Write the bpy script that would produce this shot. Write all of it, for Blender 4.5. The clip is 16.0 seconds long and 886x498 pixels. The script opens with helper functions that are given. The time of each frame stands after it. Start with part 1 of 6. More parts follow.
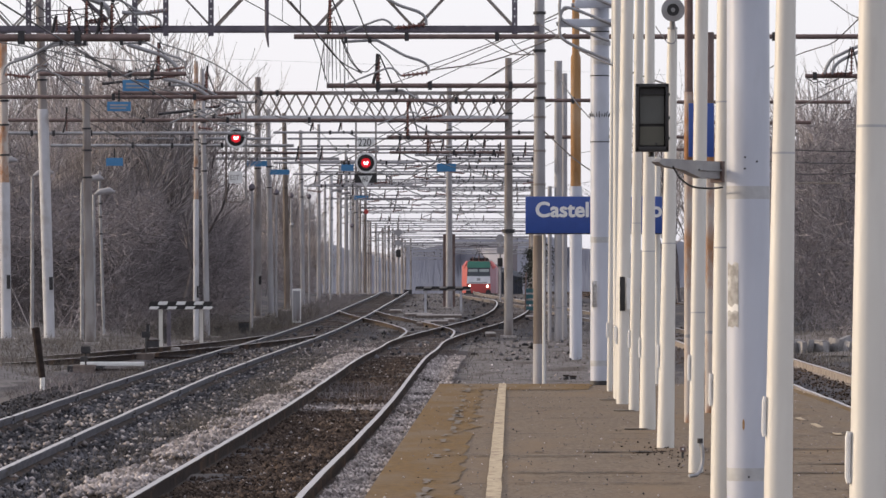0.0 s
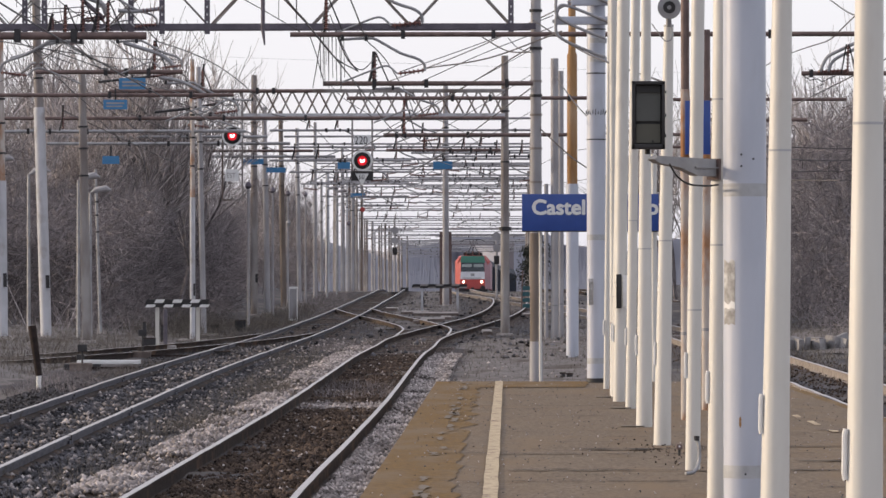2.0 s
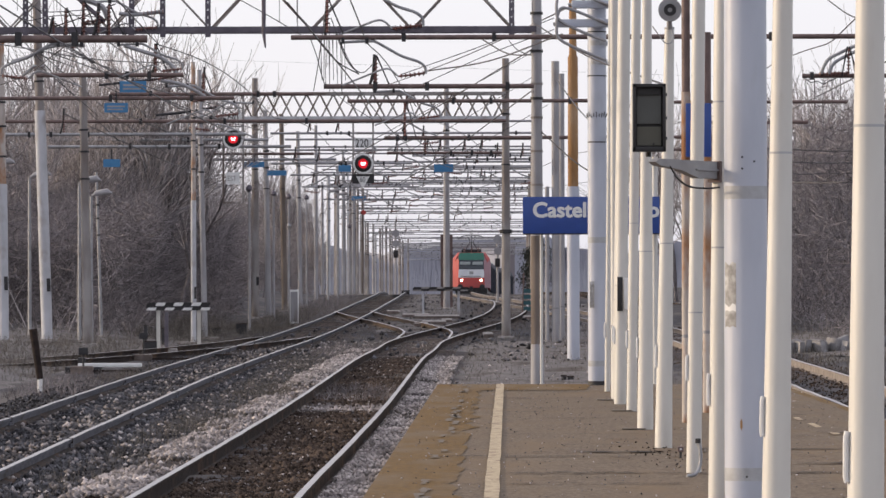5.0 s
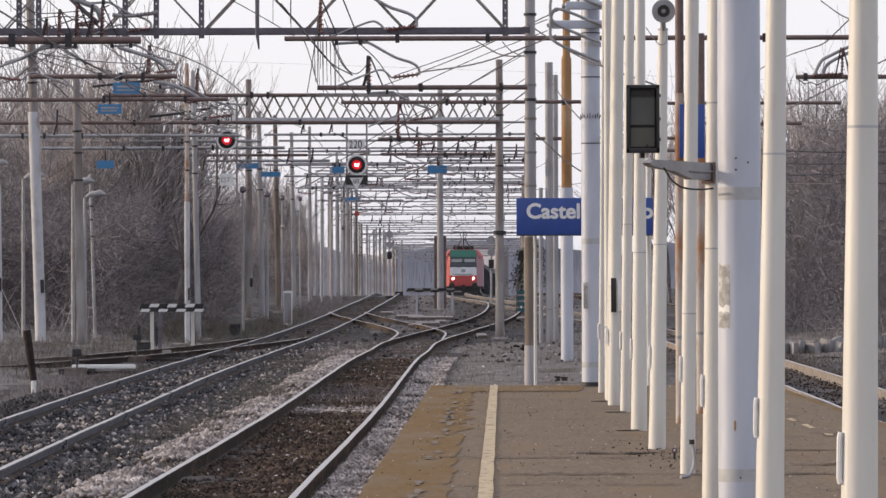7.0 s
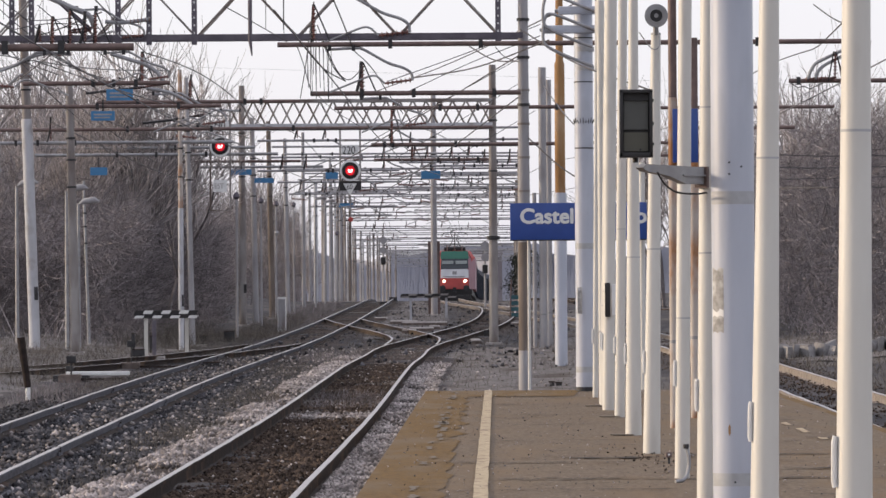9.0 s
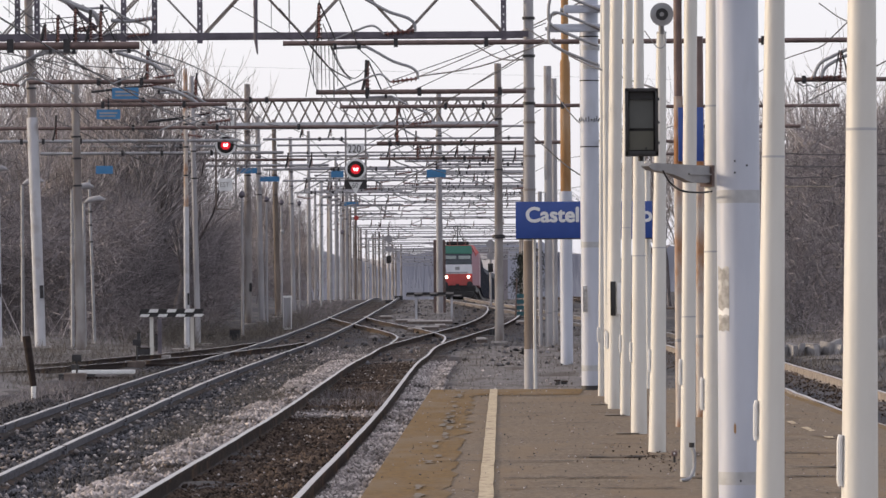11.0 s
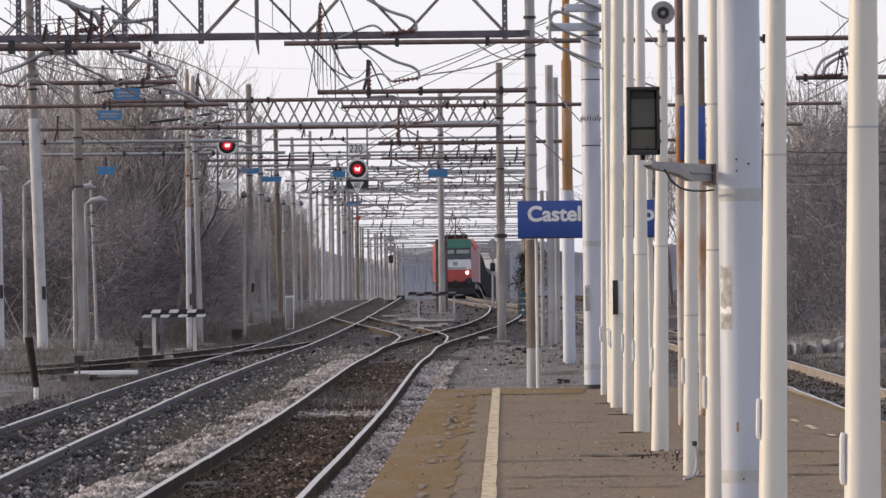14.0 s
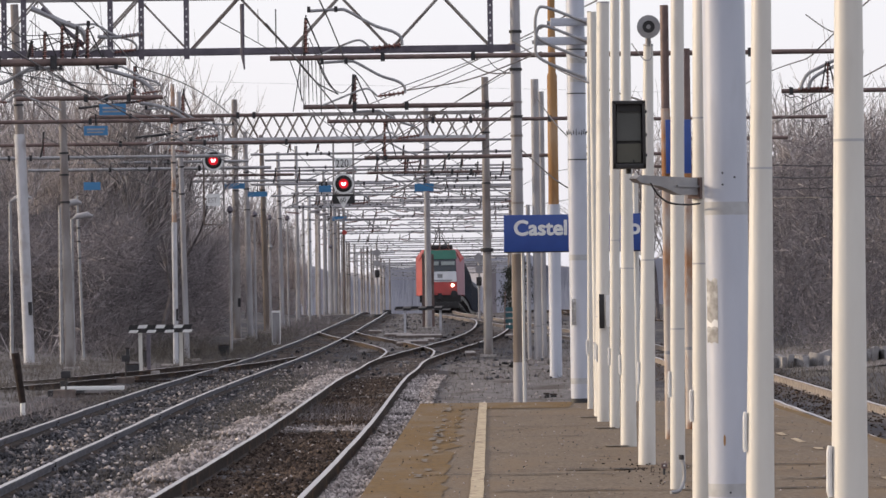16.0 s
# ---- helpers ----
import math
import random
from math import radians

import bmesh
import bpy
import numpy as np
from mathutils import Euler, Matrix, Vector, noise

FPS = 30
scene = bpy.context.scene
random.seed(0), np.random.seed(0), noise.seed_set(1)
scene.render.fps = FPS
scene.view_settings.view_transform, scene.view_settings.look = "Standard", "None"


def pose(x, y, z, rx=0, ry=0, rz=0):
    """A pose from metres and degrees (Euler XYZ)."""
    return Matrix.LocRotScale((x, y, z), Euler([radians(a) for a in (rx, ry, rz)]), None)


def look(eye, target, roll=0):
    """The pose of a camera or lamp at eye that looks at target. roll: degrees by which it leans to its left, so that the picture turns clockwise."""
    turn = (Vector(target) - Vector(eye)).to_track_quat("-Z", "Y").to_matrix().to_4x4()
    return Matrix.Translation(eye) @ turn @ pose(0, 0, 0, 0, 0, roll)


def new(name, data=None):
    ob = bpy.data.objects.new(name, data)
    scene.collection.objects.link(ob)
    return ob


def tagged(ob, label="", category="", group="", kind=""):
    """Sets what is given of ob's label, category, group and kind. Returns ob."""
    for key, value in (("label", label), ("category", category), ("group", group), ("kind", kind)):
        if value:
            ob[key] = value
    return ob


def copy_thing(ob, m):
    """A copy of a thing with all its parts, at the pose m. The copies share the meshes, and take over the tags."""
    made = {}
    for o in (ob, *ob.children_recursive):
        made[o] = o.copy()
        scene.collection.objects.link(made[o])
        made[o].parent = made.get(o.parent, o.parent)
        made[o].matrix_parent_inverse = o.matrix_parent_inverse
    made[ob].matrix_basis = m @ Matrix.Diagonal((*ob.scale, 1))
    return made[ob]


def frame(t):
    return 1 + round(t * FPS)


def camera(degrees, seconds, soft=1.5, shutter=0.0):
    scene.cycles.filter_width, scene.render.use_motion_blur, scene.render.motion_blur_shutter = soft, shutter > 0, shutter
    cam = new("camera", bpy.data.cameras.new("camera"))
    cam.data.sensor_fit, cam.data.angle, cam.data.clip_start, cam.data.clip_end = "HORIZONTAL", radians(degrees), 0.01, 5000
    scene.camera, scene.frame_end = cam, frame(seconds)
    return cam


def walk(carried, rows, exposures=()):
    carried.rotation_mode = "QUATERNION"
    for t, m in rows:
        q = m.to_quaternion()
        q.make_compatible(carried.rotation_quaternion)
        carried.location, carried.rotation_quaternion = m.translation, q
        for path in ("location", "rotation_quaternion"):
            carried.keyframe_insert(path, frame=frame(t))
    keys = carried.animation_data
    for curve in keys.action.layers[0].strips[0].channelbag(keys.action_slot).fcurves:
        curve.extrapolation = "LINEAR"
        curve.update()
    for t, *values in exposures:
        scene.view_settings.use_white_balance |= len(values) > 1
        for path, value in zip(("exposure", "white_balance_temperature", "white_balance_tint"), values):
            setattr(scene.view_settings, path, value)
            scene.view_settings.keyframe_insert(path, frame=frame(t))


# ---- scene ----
# ---------------------------------------------------------------- camera
cam = camera(10.0, 16.0, soft=1.5)
EYE = 1.97
ROWS = [
    (0.0, 0.0, 0.3133, -0.0),
    (0.5, -0.0292, 0.324, 0.008),
    (1.0, 0.0111, 0.2945, 0.111),
    (1.5, -0.0483, 0.3167, 0.072),
    (2.0, -0.0392, 0.2876, 0.066),
    (2.5, 0.0134, 0.2743, -0.005),
    (3.0, 0.0304, 0.1744, 0.045),
    (3.5, -0.0856, 0.2031, 0.077),
    (4.0, -0.0344, 0.2543, 0.159),
    (6.5, -0.0165, 0.3401, 0.06),
    (7.0, -0.0995, 0.3331, 0.148),
    (7.5, -0.1543, 0.4461, 0.212),
    (8.0, -0.2564, 0.3444, 0.208),
    (8.5, -0.1811, 0.3039, 0.32),
    (9.0, -0.1687, 0.3941, 0.384),
    (11.5, -0.0813, 0.3645, 0.386),
    (12.0, -0.0748, 0.3172, 0.587),
    (12.5, -0.0666, 0.2318, 0.609),
    (13.0, -0.1052, 0.2885, 0.531),
    (13.5, -0.1119, 0.3287, 0.612),
    (14.0, -0.0819, 0.373, 0.59),
    (14.5, -0.1393, 0.4303, 0.629),
    (15.0, -0.1488, 0.382, 0.661),
    (15.5, -0.1445, 0.4741, 0.856),
    (16.0, -0.2354, 0.5344, 0.774),
]
walk(cam, [(t, pose(0, 0, EYE, 90 + pitch, roll, yaw)) for t, yaw, pitch, roll in ROWS], [(0.0, 0.0), (16.0, 0.0)])

# ---------------------------------------------------------------- light
SUN_ELEVATION, SUN_AZIMUTH = 13.0, 281.0     # degrees; azimuth clockwise from +y
world = bpy.data.worlds.new("world")
scene.world = world
world.use_nodes = True
wn = world.node_tree
wn.nodes.clear()
sky = wn.nodes.new("ShaderNodeTexSky")
sky.sky_type, sky.sun_disc = "NISHITA", False
sky.sun_elevation, sky.sun_rotation = radians(SUN_ELEVATION), radians(SUN_AZIMUTH)
sky.air_density, sky.dust_density = 1.0, 2.0
bg_sky = wn.nodes.new("ShaderNodeBackground")
bg_sky.inputs["Strength"].default_value = 0.05
wn.links.new(sky.outputs["Color"], bg_sky.inputs["Color"])
bg_haze = wn.nodes.new("ShaderNodeBackground")       # thin high cloud, white all round
bg_haze.inputs["Color"].default_value = (0.88, 0.865, 0.955, 1)
bg_haze.inputs["Strength"].default_value = 0.905
both = wn.nodes.new("ShaderNodeAddShader")
wout = wn.nodes.new("ShaderNodeOutputWorld")
wn.links.new(bg_sky.outputs[0], both.inputs[0])
wn.links.new(bg_haze.outputs[0], both.inputs[1])
wn.links.new(both.outputs[0], wout.inputs["Surface"])
sun = new("sun", bpy.data.lights.new("sun", "SUN"))
sun.data.energy, sun.data.angle, sun.data.color = 3.05, radians(0.8), (1.0, 0.80, 0.58)
ua, ue = radians(SUN_AZIMUTH), radians(SUN_ELEVATION)
to_sun = Vector((math.sin(ua) * math.cos(ue), math.cos(ua) * math.cos(ue), math.sin(ue)))
sun.matrix_world = look(to_sun * 100, (0, 0, 0))


# ---------------------------------------------------------------- materials
def mat(name, a, b=None, scale=6.0, rough=0.8, metal=0.0, bump=0.0, fine=None, c=None, c_scale=0.7, c_lo=0.52, c_hi=0.68, vary=0.0, stretch=None):
    """Two colours mixed by fine noise, a third in larger patches, relief, and a little change from piece to piece."""
    m = bpy.data.materials.new(name)
    m.use_nodes = True
    n, l = m.node_tree.nodes, m.node_tree.links
    p = n["Principled BSDF"]
    p.inputs["Roughness"].default_value, p.inputs["Metallic"].default_value = rough, metal
    if rough >= 0.7:
        p.inputs["Specular IOR Level"].default_value = 0.08
    co = n.new("ShaderNodeTexCoord")
    src = co.outputs["Object"]
    if stretch:
        mp = n.new("ShaderNodeMapping")
        mp.inputs["Scale"].default_value = stretch
        l.new(src, mp.inputs["Vector"])
        src = mp.outputs["Vector"]
    def field(sc, lo, hi):
        t = n.new("ShaderNodeTexNoise")
        t.inputs["Scale"].default_value, t.inputs["Detail"].default_value = sc, 5.0
        l.new(src, t.inputs["Vector"])
        r = n.new("ShaderNodeMapRange")
        r.inputs["From Min"].default_value, r.inputs["From Max"].default_value = lo, hi
        l.new(t.outputs["Fac"], r.inputs["Value"])
        return t, r
    def blend(x, y, fac):
        k = n.new("ShaderNodeMix")
        k.data_type = "RGBA"
        for socket, v in ((k.inputs[6], x), (k.inputs[7], y)):
            if isinstance(v, tuple):
                socket.default_value = (*v, 1)
            else:
                l.new(v, socket)
        l.new(fac, k.inputs[0])
        return k.outputs[2]
    t1, r1 = field(scale, 0.35, 0.65)
    col = blend(a, b or tuple(v * 0.8 for v in a), r1.outputs[0])
    if c:
        _, r2 = field(c_scale, c_lo, c_hi)
        col = blend(col, c, r2.outputs[0])
    if vary:
        info = n.new("ShaderNodeObjectInfo")
        geo = n.new("ShaderNodeNewGeometry")
        add = n.new("ShaderNodeMath")
        add.operation = "ADD"
        l.new(info.outputs["Random"], add.inputs[0])
        l.new(geo.outputs["Random Per Island"], add.inputs[1])
        fr = n.new("ShaderNodeMath")
        fr.operation = "FRACT"
        l.new(add.outputs[0], fr.inputs[0])
        mr = n.new("ShaderNodeMapRange")
        mr.inputs["To Min"].default_value, mr.inputs["To Max"].default_value = 1 - vary, 1 + vary
        l.new(fr.outputs[0], mr.inputs["Value"])
        hs = n.new("ShaderNodeHueSaturation")
        l.new(mr.outputs[0], hs.inputs["Value"])
        l.new(col, hs.inputs["Color"])
        col = hs.outputs["Color"]
    l.new(col, p.inputs["Base Color"])
    if bump:
        t3, _ = field(fine or scale * 3, 0, 1)
        bp = n.new("ShaderNodeBump")
        bp.inputs["Strength"].default_value, bp.inputs["Distance"].default_value = bump, 0.02
        l.new(t3.outputs["Fac"], bp.inputs["Height"])
        l.new(bp.outputs[0], p.inputs["Normal"])
    return m


def glow(name, col, strength):
    m = bpy.data.materials.new(name)
    m.use_nodes = True
    p = m.node_tree.nodes["Principled BSDF"]
    p.inputs["Base Color"].default_value = (*col, 1)
    p.inputs["Emission Color"].default_value = (*col, 1)
    p.inputs["Emission Strength"].default_value = strength
    return m


M_SOIL = mat("soil", (0.092, 0.087, 0.093), (0.052, 0.05, 0.054), 1.6, 0.95, bump=0.8, fine=9, c=(0.13, 0.118, 0.113), c_scale=0.5, c_lo=0.5, c_hi=0.62, stretch=(1, 0.3, 1))
M_BED = mat("ballast_bed", (0.09, 0.08, 0.08), (0.05, 0.044, 0.045), 12, 0.95, bump=1.0, fine=30, c=(0.11, 0.088, 0.076), c_scale=0.5, stretch=(1, 0.4, 1))
M_STONE_PALE = mat("pale_ballast", (0.40, 0.362, 0.352), (0.16, 0.142, 0.14), 0.9, 0.9, vary=0.6)
M_STONE_RUST = mat("rusty_ballast", (0.088, 0.065, 0.051), (0.034, 0.026, 0.023), 0.9, 0.9, vary=0.75)
M_STONE_GREY = mat("grey_ballast", (0.098, 0.096, 0.105), (0.035, 0.034, 0.037), 0.8, 0.9, vary=0.8)
M_RAIL_TOP = mat("rail_head_steel", (0.50, 0.48, 0.48), (0.36, 0.33, 0.32), 20, 0.45, 0.8)
M_RAIL = mat("rusty_rail_steel", (0.045, 0.034, 0.031), (0.026, 0.021, 0.02), 9, 0.8, 0.1, 0.3, c=(0.10, 0.065, 0.045), c_scale=1.2)
M_RAIL_GREY = mat("grey_rail_steel", (0.135, 0.138, 0.16), (0.09, 0.09, 0.105), 3, 0.7, 0.1, 0.2, c=(0.07, 0.062, 0.06), c_scale=1.2, c_lo=0.56, c_hi=0.7)
M_SLEEPER = mat("sleeper", (0.19, 0.155, 0.14), (0.11, 0.09, 0.082), 6, 0.9, bump=0.6, vary=0.3)
M_ASPHALT = mat("platform_asphalt", (0.208, 0.164, 0.122), (0.132, 0.104, 0.08), 30, 0.92, bump=0.6, fine=90, c=(0.19, 0.14, 0.095), c_scale=1.3, c_lo=0.47, c_hi=0.68, stretch=(1, 0.28, 1))
M_OCHRE = mat("worn_ochre_paint", (0.195, 0.122, 0.052), (0.135, 0.092, 0.05), 16, 0.92, bump=0.5, fine=90, c=(0.178, 0.132, 0.088), c_scale=1.9, c_lo=0.46, c_hi=0.66, stretch=(1, 0.3, 1))
M_LINE = mat("worn_cream_paint", (0.50, 0.41, 0.285), (0.40, 0.325, 0.225), 18, 0.85, bump=0.1, fine=60, c=(0.27, 0.21, 0.16), c_scale=7, c_lo=0.52, c_hi=0.66, stretch=(1, 0.35, 1))
M_WORN = mat("worn_grey_marks", (0.215, 0.185, 0.155), (0.16, 0.135, 0.11), 14, 0.9, bump=0.2)
M_KERB = mat("concrete_kerb", (0.36, 0.33, 0.30), (0.26, 0.24, 0.22), 12, 0.9, bump=0.4)
M_CRACK = mat("tar_crack", (0.085, 0.07, 0.06), (0.05, 0.042, 0.036), 20, 0.85)
M_WHITE_POLE = mat("white_pole_paint", (0.61, 0.595, 0.56), (0.54, 0.52, 0.485), 3, 0.45, bump=0.08, fine=30, c=(0.44, 0.415, 0.375), c_scale=3.5, c_lo=0.58, c_hi=0.76, stretch=(1, 1, 0.25))
M_BLUE_POLE = mat("pale_blue_pole_paint", (0.46, 0.485, 0.56), (0.40, 0.425, 0.50), 3, 0.38, bump=0.08, fine=30, c=(0.36, 0.375, 0.42), c_scale=2.6, c_lo=0.56, c_hi=0.74, stretch=(1, 1, 0.3))
M_COLLAR = mat("pole_joint_grime", (0.40, 0.405, 0.43), (0.33, 0.335, 0.35), 12, 0.6)
M_STICKER = mat("torn_sticker", (0.40, 0.39, 0.38), (0.27, 0.26, 0.25), 25, 0.7, c=(0.62, 0.62, 0.62), c_scale=9)
M_DARK = mat("dark_metal", (0.035, 0.034, 0.037), (0.022, 0.021, 0.024), 15, 0.55, 0.2, 0.1)
M_GALV = mat("galvanised_steel", (0.34, 0.34, 0.35), (0.25, 0.25, 0.265), 5, 0.6, 0.35, 0.1, c=(0.20, 0.17, 0.15), c_scale=1.4, c_lo=0.55, c_hi=0.75)
M_MAST = mat("weathered_steel_mast", (0.33, 0.315, 0.31), (0.23, 0.21, 0.205), 2.5, 0.75, 0.1, 0.2, c=(0.15, 0.122, 0.11), c_scale=1.3, c_lo=0.46, c_hi=0.66, stretch=(1, 1, 0.35))
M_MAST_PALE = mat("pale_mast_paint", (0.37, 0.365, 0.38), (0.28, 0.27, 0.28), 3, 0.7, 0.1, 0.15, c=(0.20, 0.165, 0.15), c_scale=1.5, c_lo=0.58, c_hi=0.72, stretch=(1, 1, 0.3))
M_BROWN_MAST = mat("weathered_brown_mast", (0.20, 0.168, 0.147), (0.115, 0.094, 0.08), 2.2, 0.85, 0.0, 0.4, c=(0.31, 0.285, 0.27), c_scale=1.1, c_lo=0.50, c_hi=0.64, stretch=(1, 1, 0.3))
M_LIMEWASH = mat("grey_white_limewash", (0.50, 0.505, 0.54), (0.41, 0.415, 0.44), 3, 0.75, 0.0, 0.2, c=(0.33, 0.31, 0.31), c_scale=2.4, c_lo=0.54, c_hi=0.68, stretch=(1, 1, 0.6))
M_STREAK = mat("streaked_pale_paint", (0.50, 0.46, 0.43), (0.40, 0.35, 0.32), 3, 0.75, 0.05, 0.2, c=(0.30, 0.15, 0.075), c_scale=2.2, c_lo=0.48, c_hi=0.60, stretch=(1, 1, 0.5))
M_RAIL_RUST = mat("orange_brown_rail_steel", (0.20, 0.155, 0.122), (0.13, 0.10, 0.08), 4, 0.75, 0.1, 0.3)
# paler rail steel with the sun on its near side put into the colour
M_RAIL_LIT = mat("sunlit_tone_rail_steel", (0.31, 0.275, 0.25), (0.19, 0.162, 0.145), 4, 0.7, 0.1, 0.3)
M_RUST = mat("orange_rust", (0.34, 0.205, 0.10), (0.26, 0.145, 0.07), 4, 0.85, 0.1, 0.3, c=(0.42, 0.30, 0.2), c_scale=2.0, stretch=(1, 1, 0.3))
M_PIPE = mat("brown_pipe", (0.18, 0.125, 0.115), (0.12, 0.085, 0.08), 5, 0.65, 0.3, 0.1)
M_INSUL = mat("brown_porcelain", (0.19, 0.085, 0.075), (0.13, 0.06, 0.052), 8, 0.3)
M_WIRE = mat("wire", (0.09, 0.085, 0.09), (0.06, 0.055, 0.06), 8, 0.6, 0.4)
M_SIGN_BLUE = mat("sign_blue", (0.022, 0.065, 0.28), (0.018, 0.055, 0.245), 4, 0.4)
M_PANEL_BLUE = mat("panel_blue", (0.05, 0.20, 0.40), (0.04, 0.17, 0.35), 4, 0.5)
M_WHITE = mat("white_enamel", (0.72, 0.72, 0.72), (0.64, 0.64, 0.64), 6, 0.5)
M_BLACK = mat("black_enamel", (0.018, 0.016, 0.018), (0.012, 0.011, 0.012), 6, 0.5)
M_GREY_GLASS = mat("grey_green_screen", (0.095, 0.098, 0.092), (0.07, 0.072, 0.068), 3, 0.35)
M_LOW_GLASS = mat("olive_grey_screen", (0.105, 0.10, 0.075), (0.08, 0.076, 0.06), 3, 0.4)
M_RED_LAMP = glow("red_signal_lens", (0.85, 0.015, 0.03), 0.42)
M_RED_GLOW = glow("red_signal_core", (1.0, 0.35, 0.36), 4.5)
M_HEADLAMP = glow("train_headlamp", (1.0, 0.86, 0.66), 7.0)
# red and green are lightened: distance haze is put into the paint
M_RED_TRAIN = mat("hazed_red_train_paint", (0.42, 0.055, 0.05), (0.36, 0.045, 0.042), 2, 0.5, c=(0.30, 0.06, 0.05), c_scale=0.9, c_lo=0.5, c_hi=0.7)
M_GREEN_TRAIN = mat("hazed_green_train_paint", (0.025, 0.15, 0.105), (0.022, 0.13, 0.092), 2, 0.4)
M_WHITE_TRAIN = mat("white_train_paint", (0.62, 0.63, 0.66), (0.55, 0.56, 0.6), 2, 0.4)
M_GLASS_TRAIN = mat("dark_windscreen", (0.035, 0.045, 0.055), (0.03, 0.04, 0.05), 2, 0.12)
M_BLIND = mat("sun_blind", (0.36, 0.40, 0.40), (0.30, 0.34, 0.34), 4, 0.6)
# dark wagon colour raised and blued to stand for distance haze
M_WAGON = mat("hazed_dark_wagon_paint", (0.07, 0.078, 0.10), (0.05, 0.056, 0.072), 2, 0.7, c=(0.08, 0.07, 0.065), c_scale=0.8)
M_TEAL = mat("teal_panel", (0.03, 0.11, 0.13), (0.025, 0.085, 0.10), 4, 0.6)
M_BARK = mat("bark", (0.20, 0.184, 0.19), (0.135, 0.124, 0.13), 4, 0.95, vary=0.35)
M_TWIG = mat("dry_twigs", (0.39, 0.355, 0.352), (0.235, 0.213, 0.214), 3, 0.95, vary=0.5)
M_SCRUB = mat("scrub_twigs", (0.26, 0.235, 0.24), (0.12, 0.109, 0.115), 0.35, 0.95, vary=0.6)
M_GRASS = mat("dry_grass", (0.165, 0.147, 0.13), (0.085, 0.077, 0.07), 3, 0.95, vary=0.5)
M_BUSH = mat("evergreen_bush", (0.04, 0.044, 0.036), (0.025, 0.028, 0.023), 5, 0.8, vary=0.4)
M_DIRT = mat("dusty_dirt", (0.19, 0.175, 0.172), (0.12, 0.11, 0.11), 7, 0.95, bump=0.6, fine=25, c=(0.085, 0.072, 0.064), c_scale=0.8, c_lo=0.52, c_hi=0.66, stretch=(1, 0.3, 1))
# greyer pink for the right cab corner and right side
M_PINK_TRAIN = mat("greyish_pink_train_paint", (0.30, 0.15, 0.18), (0.26, 0.13, 0.16), 2, 0.5)
M_GIRDER = mat("purple_grey_steel", (0.135, 0.12, 0.145), (0.09, 0.08, 0.10), 5, 0.6, 0.3)
# distance haze is mixed into this pale blue-grey colour
M_FAR = mat("haze_tinted_distance", (0.37, 0.375, 0.43), (0.31, 0.315, 0.37), 0.05, 0.95, c=(0.44, 0.44, 0.48), c_scale=0.02)
M_SLAB = mat("grey_concrete_slab", (0.27, 0.262, 0.265), (0.19, 0.183, 0.187), 6, 0.9, bump=0.3, vary=0.25)
# brown of the bridge greyed and paled to carry distance haze
M_BRIDGE = mat("haze_tinted_brown_bridge", (0.25, 0.225, 0.24), (0.21, 0.19, 0.205), 0.3, 0.95)
M_CONC = mat("concrete", (0.40, 0.37, 0.35), (0.28, 0.26, 0.25), 6, 0.9, bump=0.3)


# ---------------------------------------------------------------- shapes
def obj(name, bm, material, smooth=True):
    me = bpy.data.meshes.new(name)
    bm.to_mesh(me)
    bm.free()
    for poly in me.polygons:
        poly.use_smooth = smooth
    if smooth:
        me.set_sharp_from_angle(angle=radians(38))
    me.materials.append(material)
    return new(name, me)


def part(name, bm, material, parent, label="", smooth=True):
    ob = obj(name, bm, material, smooth)
    ob.parent = parent
    if label:
        tagged(ob, label)
    return ob


def thing(name, x, y, z, label, category, group="", kind="", rz=0.0):
    ob = new(name)
    ob.empty_display_size = 0.2
    ob.matrix_basis = pose(x, y, z, 0, 0, rz)
    return tagged(ob, label, category, group, kind)


def tube(bm, pts, r, n=8, caps=True):
    """A tube along points; r is one radius or one for each point."""
    pts = [Vector(p) for p in pts]
    rs = r if isinstance(r, (list, tuple)) else [r] * len(pts)
    rings, side = [], None
    for i, p in enumerate(pts):
        d = (pts[min(i + 1, len(pts) - 1)] - pts[max(i - 1, 0)]).normalized()
        if side is None:
            side = d.orthogonal().normalized()
        side = (side - d * side.dot(d)).normalized()
        up = d.cross(side)
        rings.append([bm.verts.new(p + (side * math.cos(2 * math.pi * k / n) + up * math.sin(2 * math.pi * k / n)) * rs[i]) for k in range(n)])
    for a, b in zip(rings, rings[1:]):
        for k in range(n):
            bm.faces.new((a[k], a[(k + 1) % n], b[(k + 1) % n], b[k]))
    if caps:
        bm.faces.new(rings[0][::-1])
        bm.faces.new(rings[-1])
    return bm


def tubes(pts, r, n=8):
    return tube(bmesh.new(), pts, r, n)


def block(bm, x0, x1, y0, y1, z0, z1, bevel=0.0):
    vs = [bm.verts.new((x, y, z)) for z in (z0, z1) for y in (y0, y1) for x in (x0, x1)]
    fs = [bm.faces.new([vs[i] for i in f]) for f in ((0, 2, 3, 1), (4, 5, 7, 6), (0, 1, 5, 4), (2, 6, 7, 3), (0, 4, 6, 2), (1, 3, 7, 5))]
    if bevel:
        es = list({e for f in fs for e in f.edges})
        bmesh.ops.bevel(bm, geom=es, offset=bevel, segments=2, affect="EDGES", profile=0.6)
    return bm


def blocks(*args, bevel=0.0):
    return block(bmesh.new(), *args, bevel=bevel)


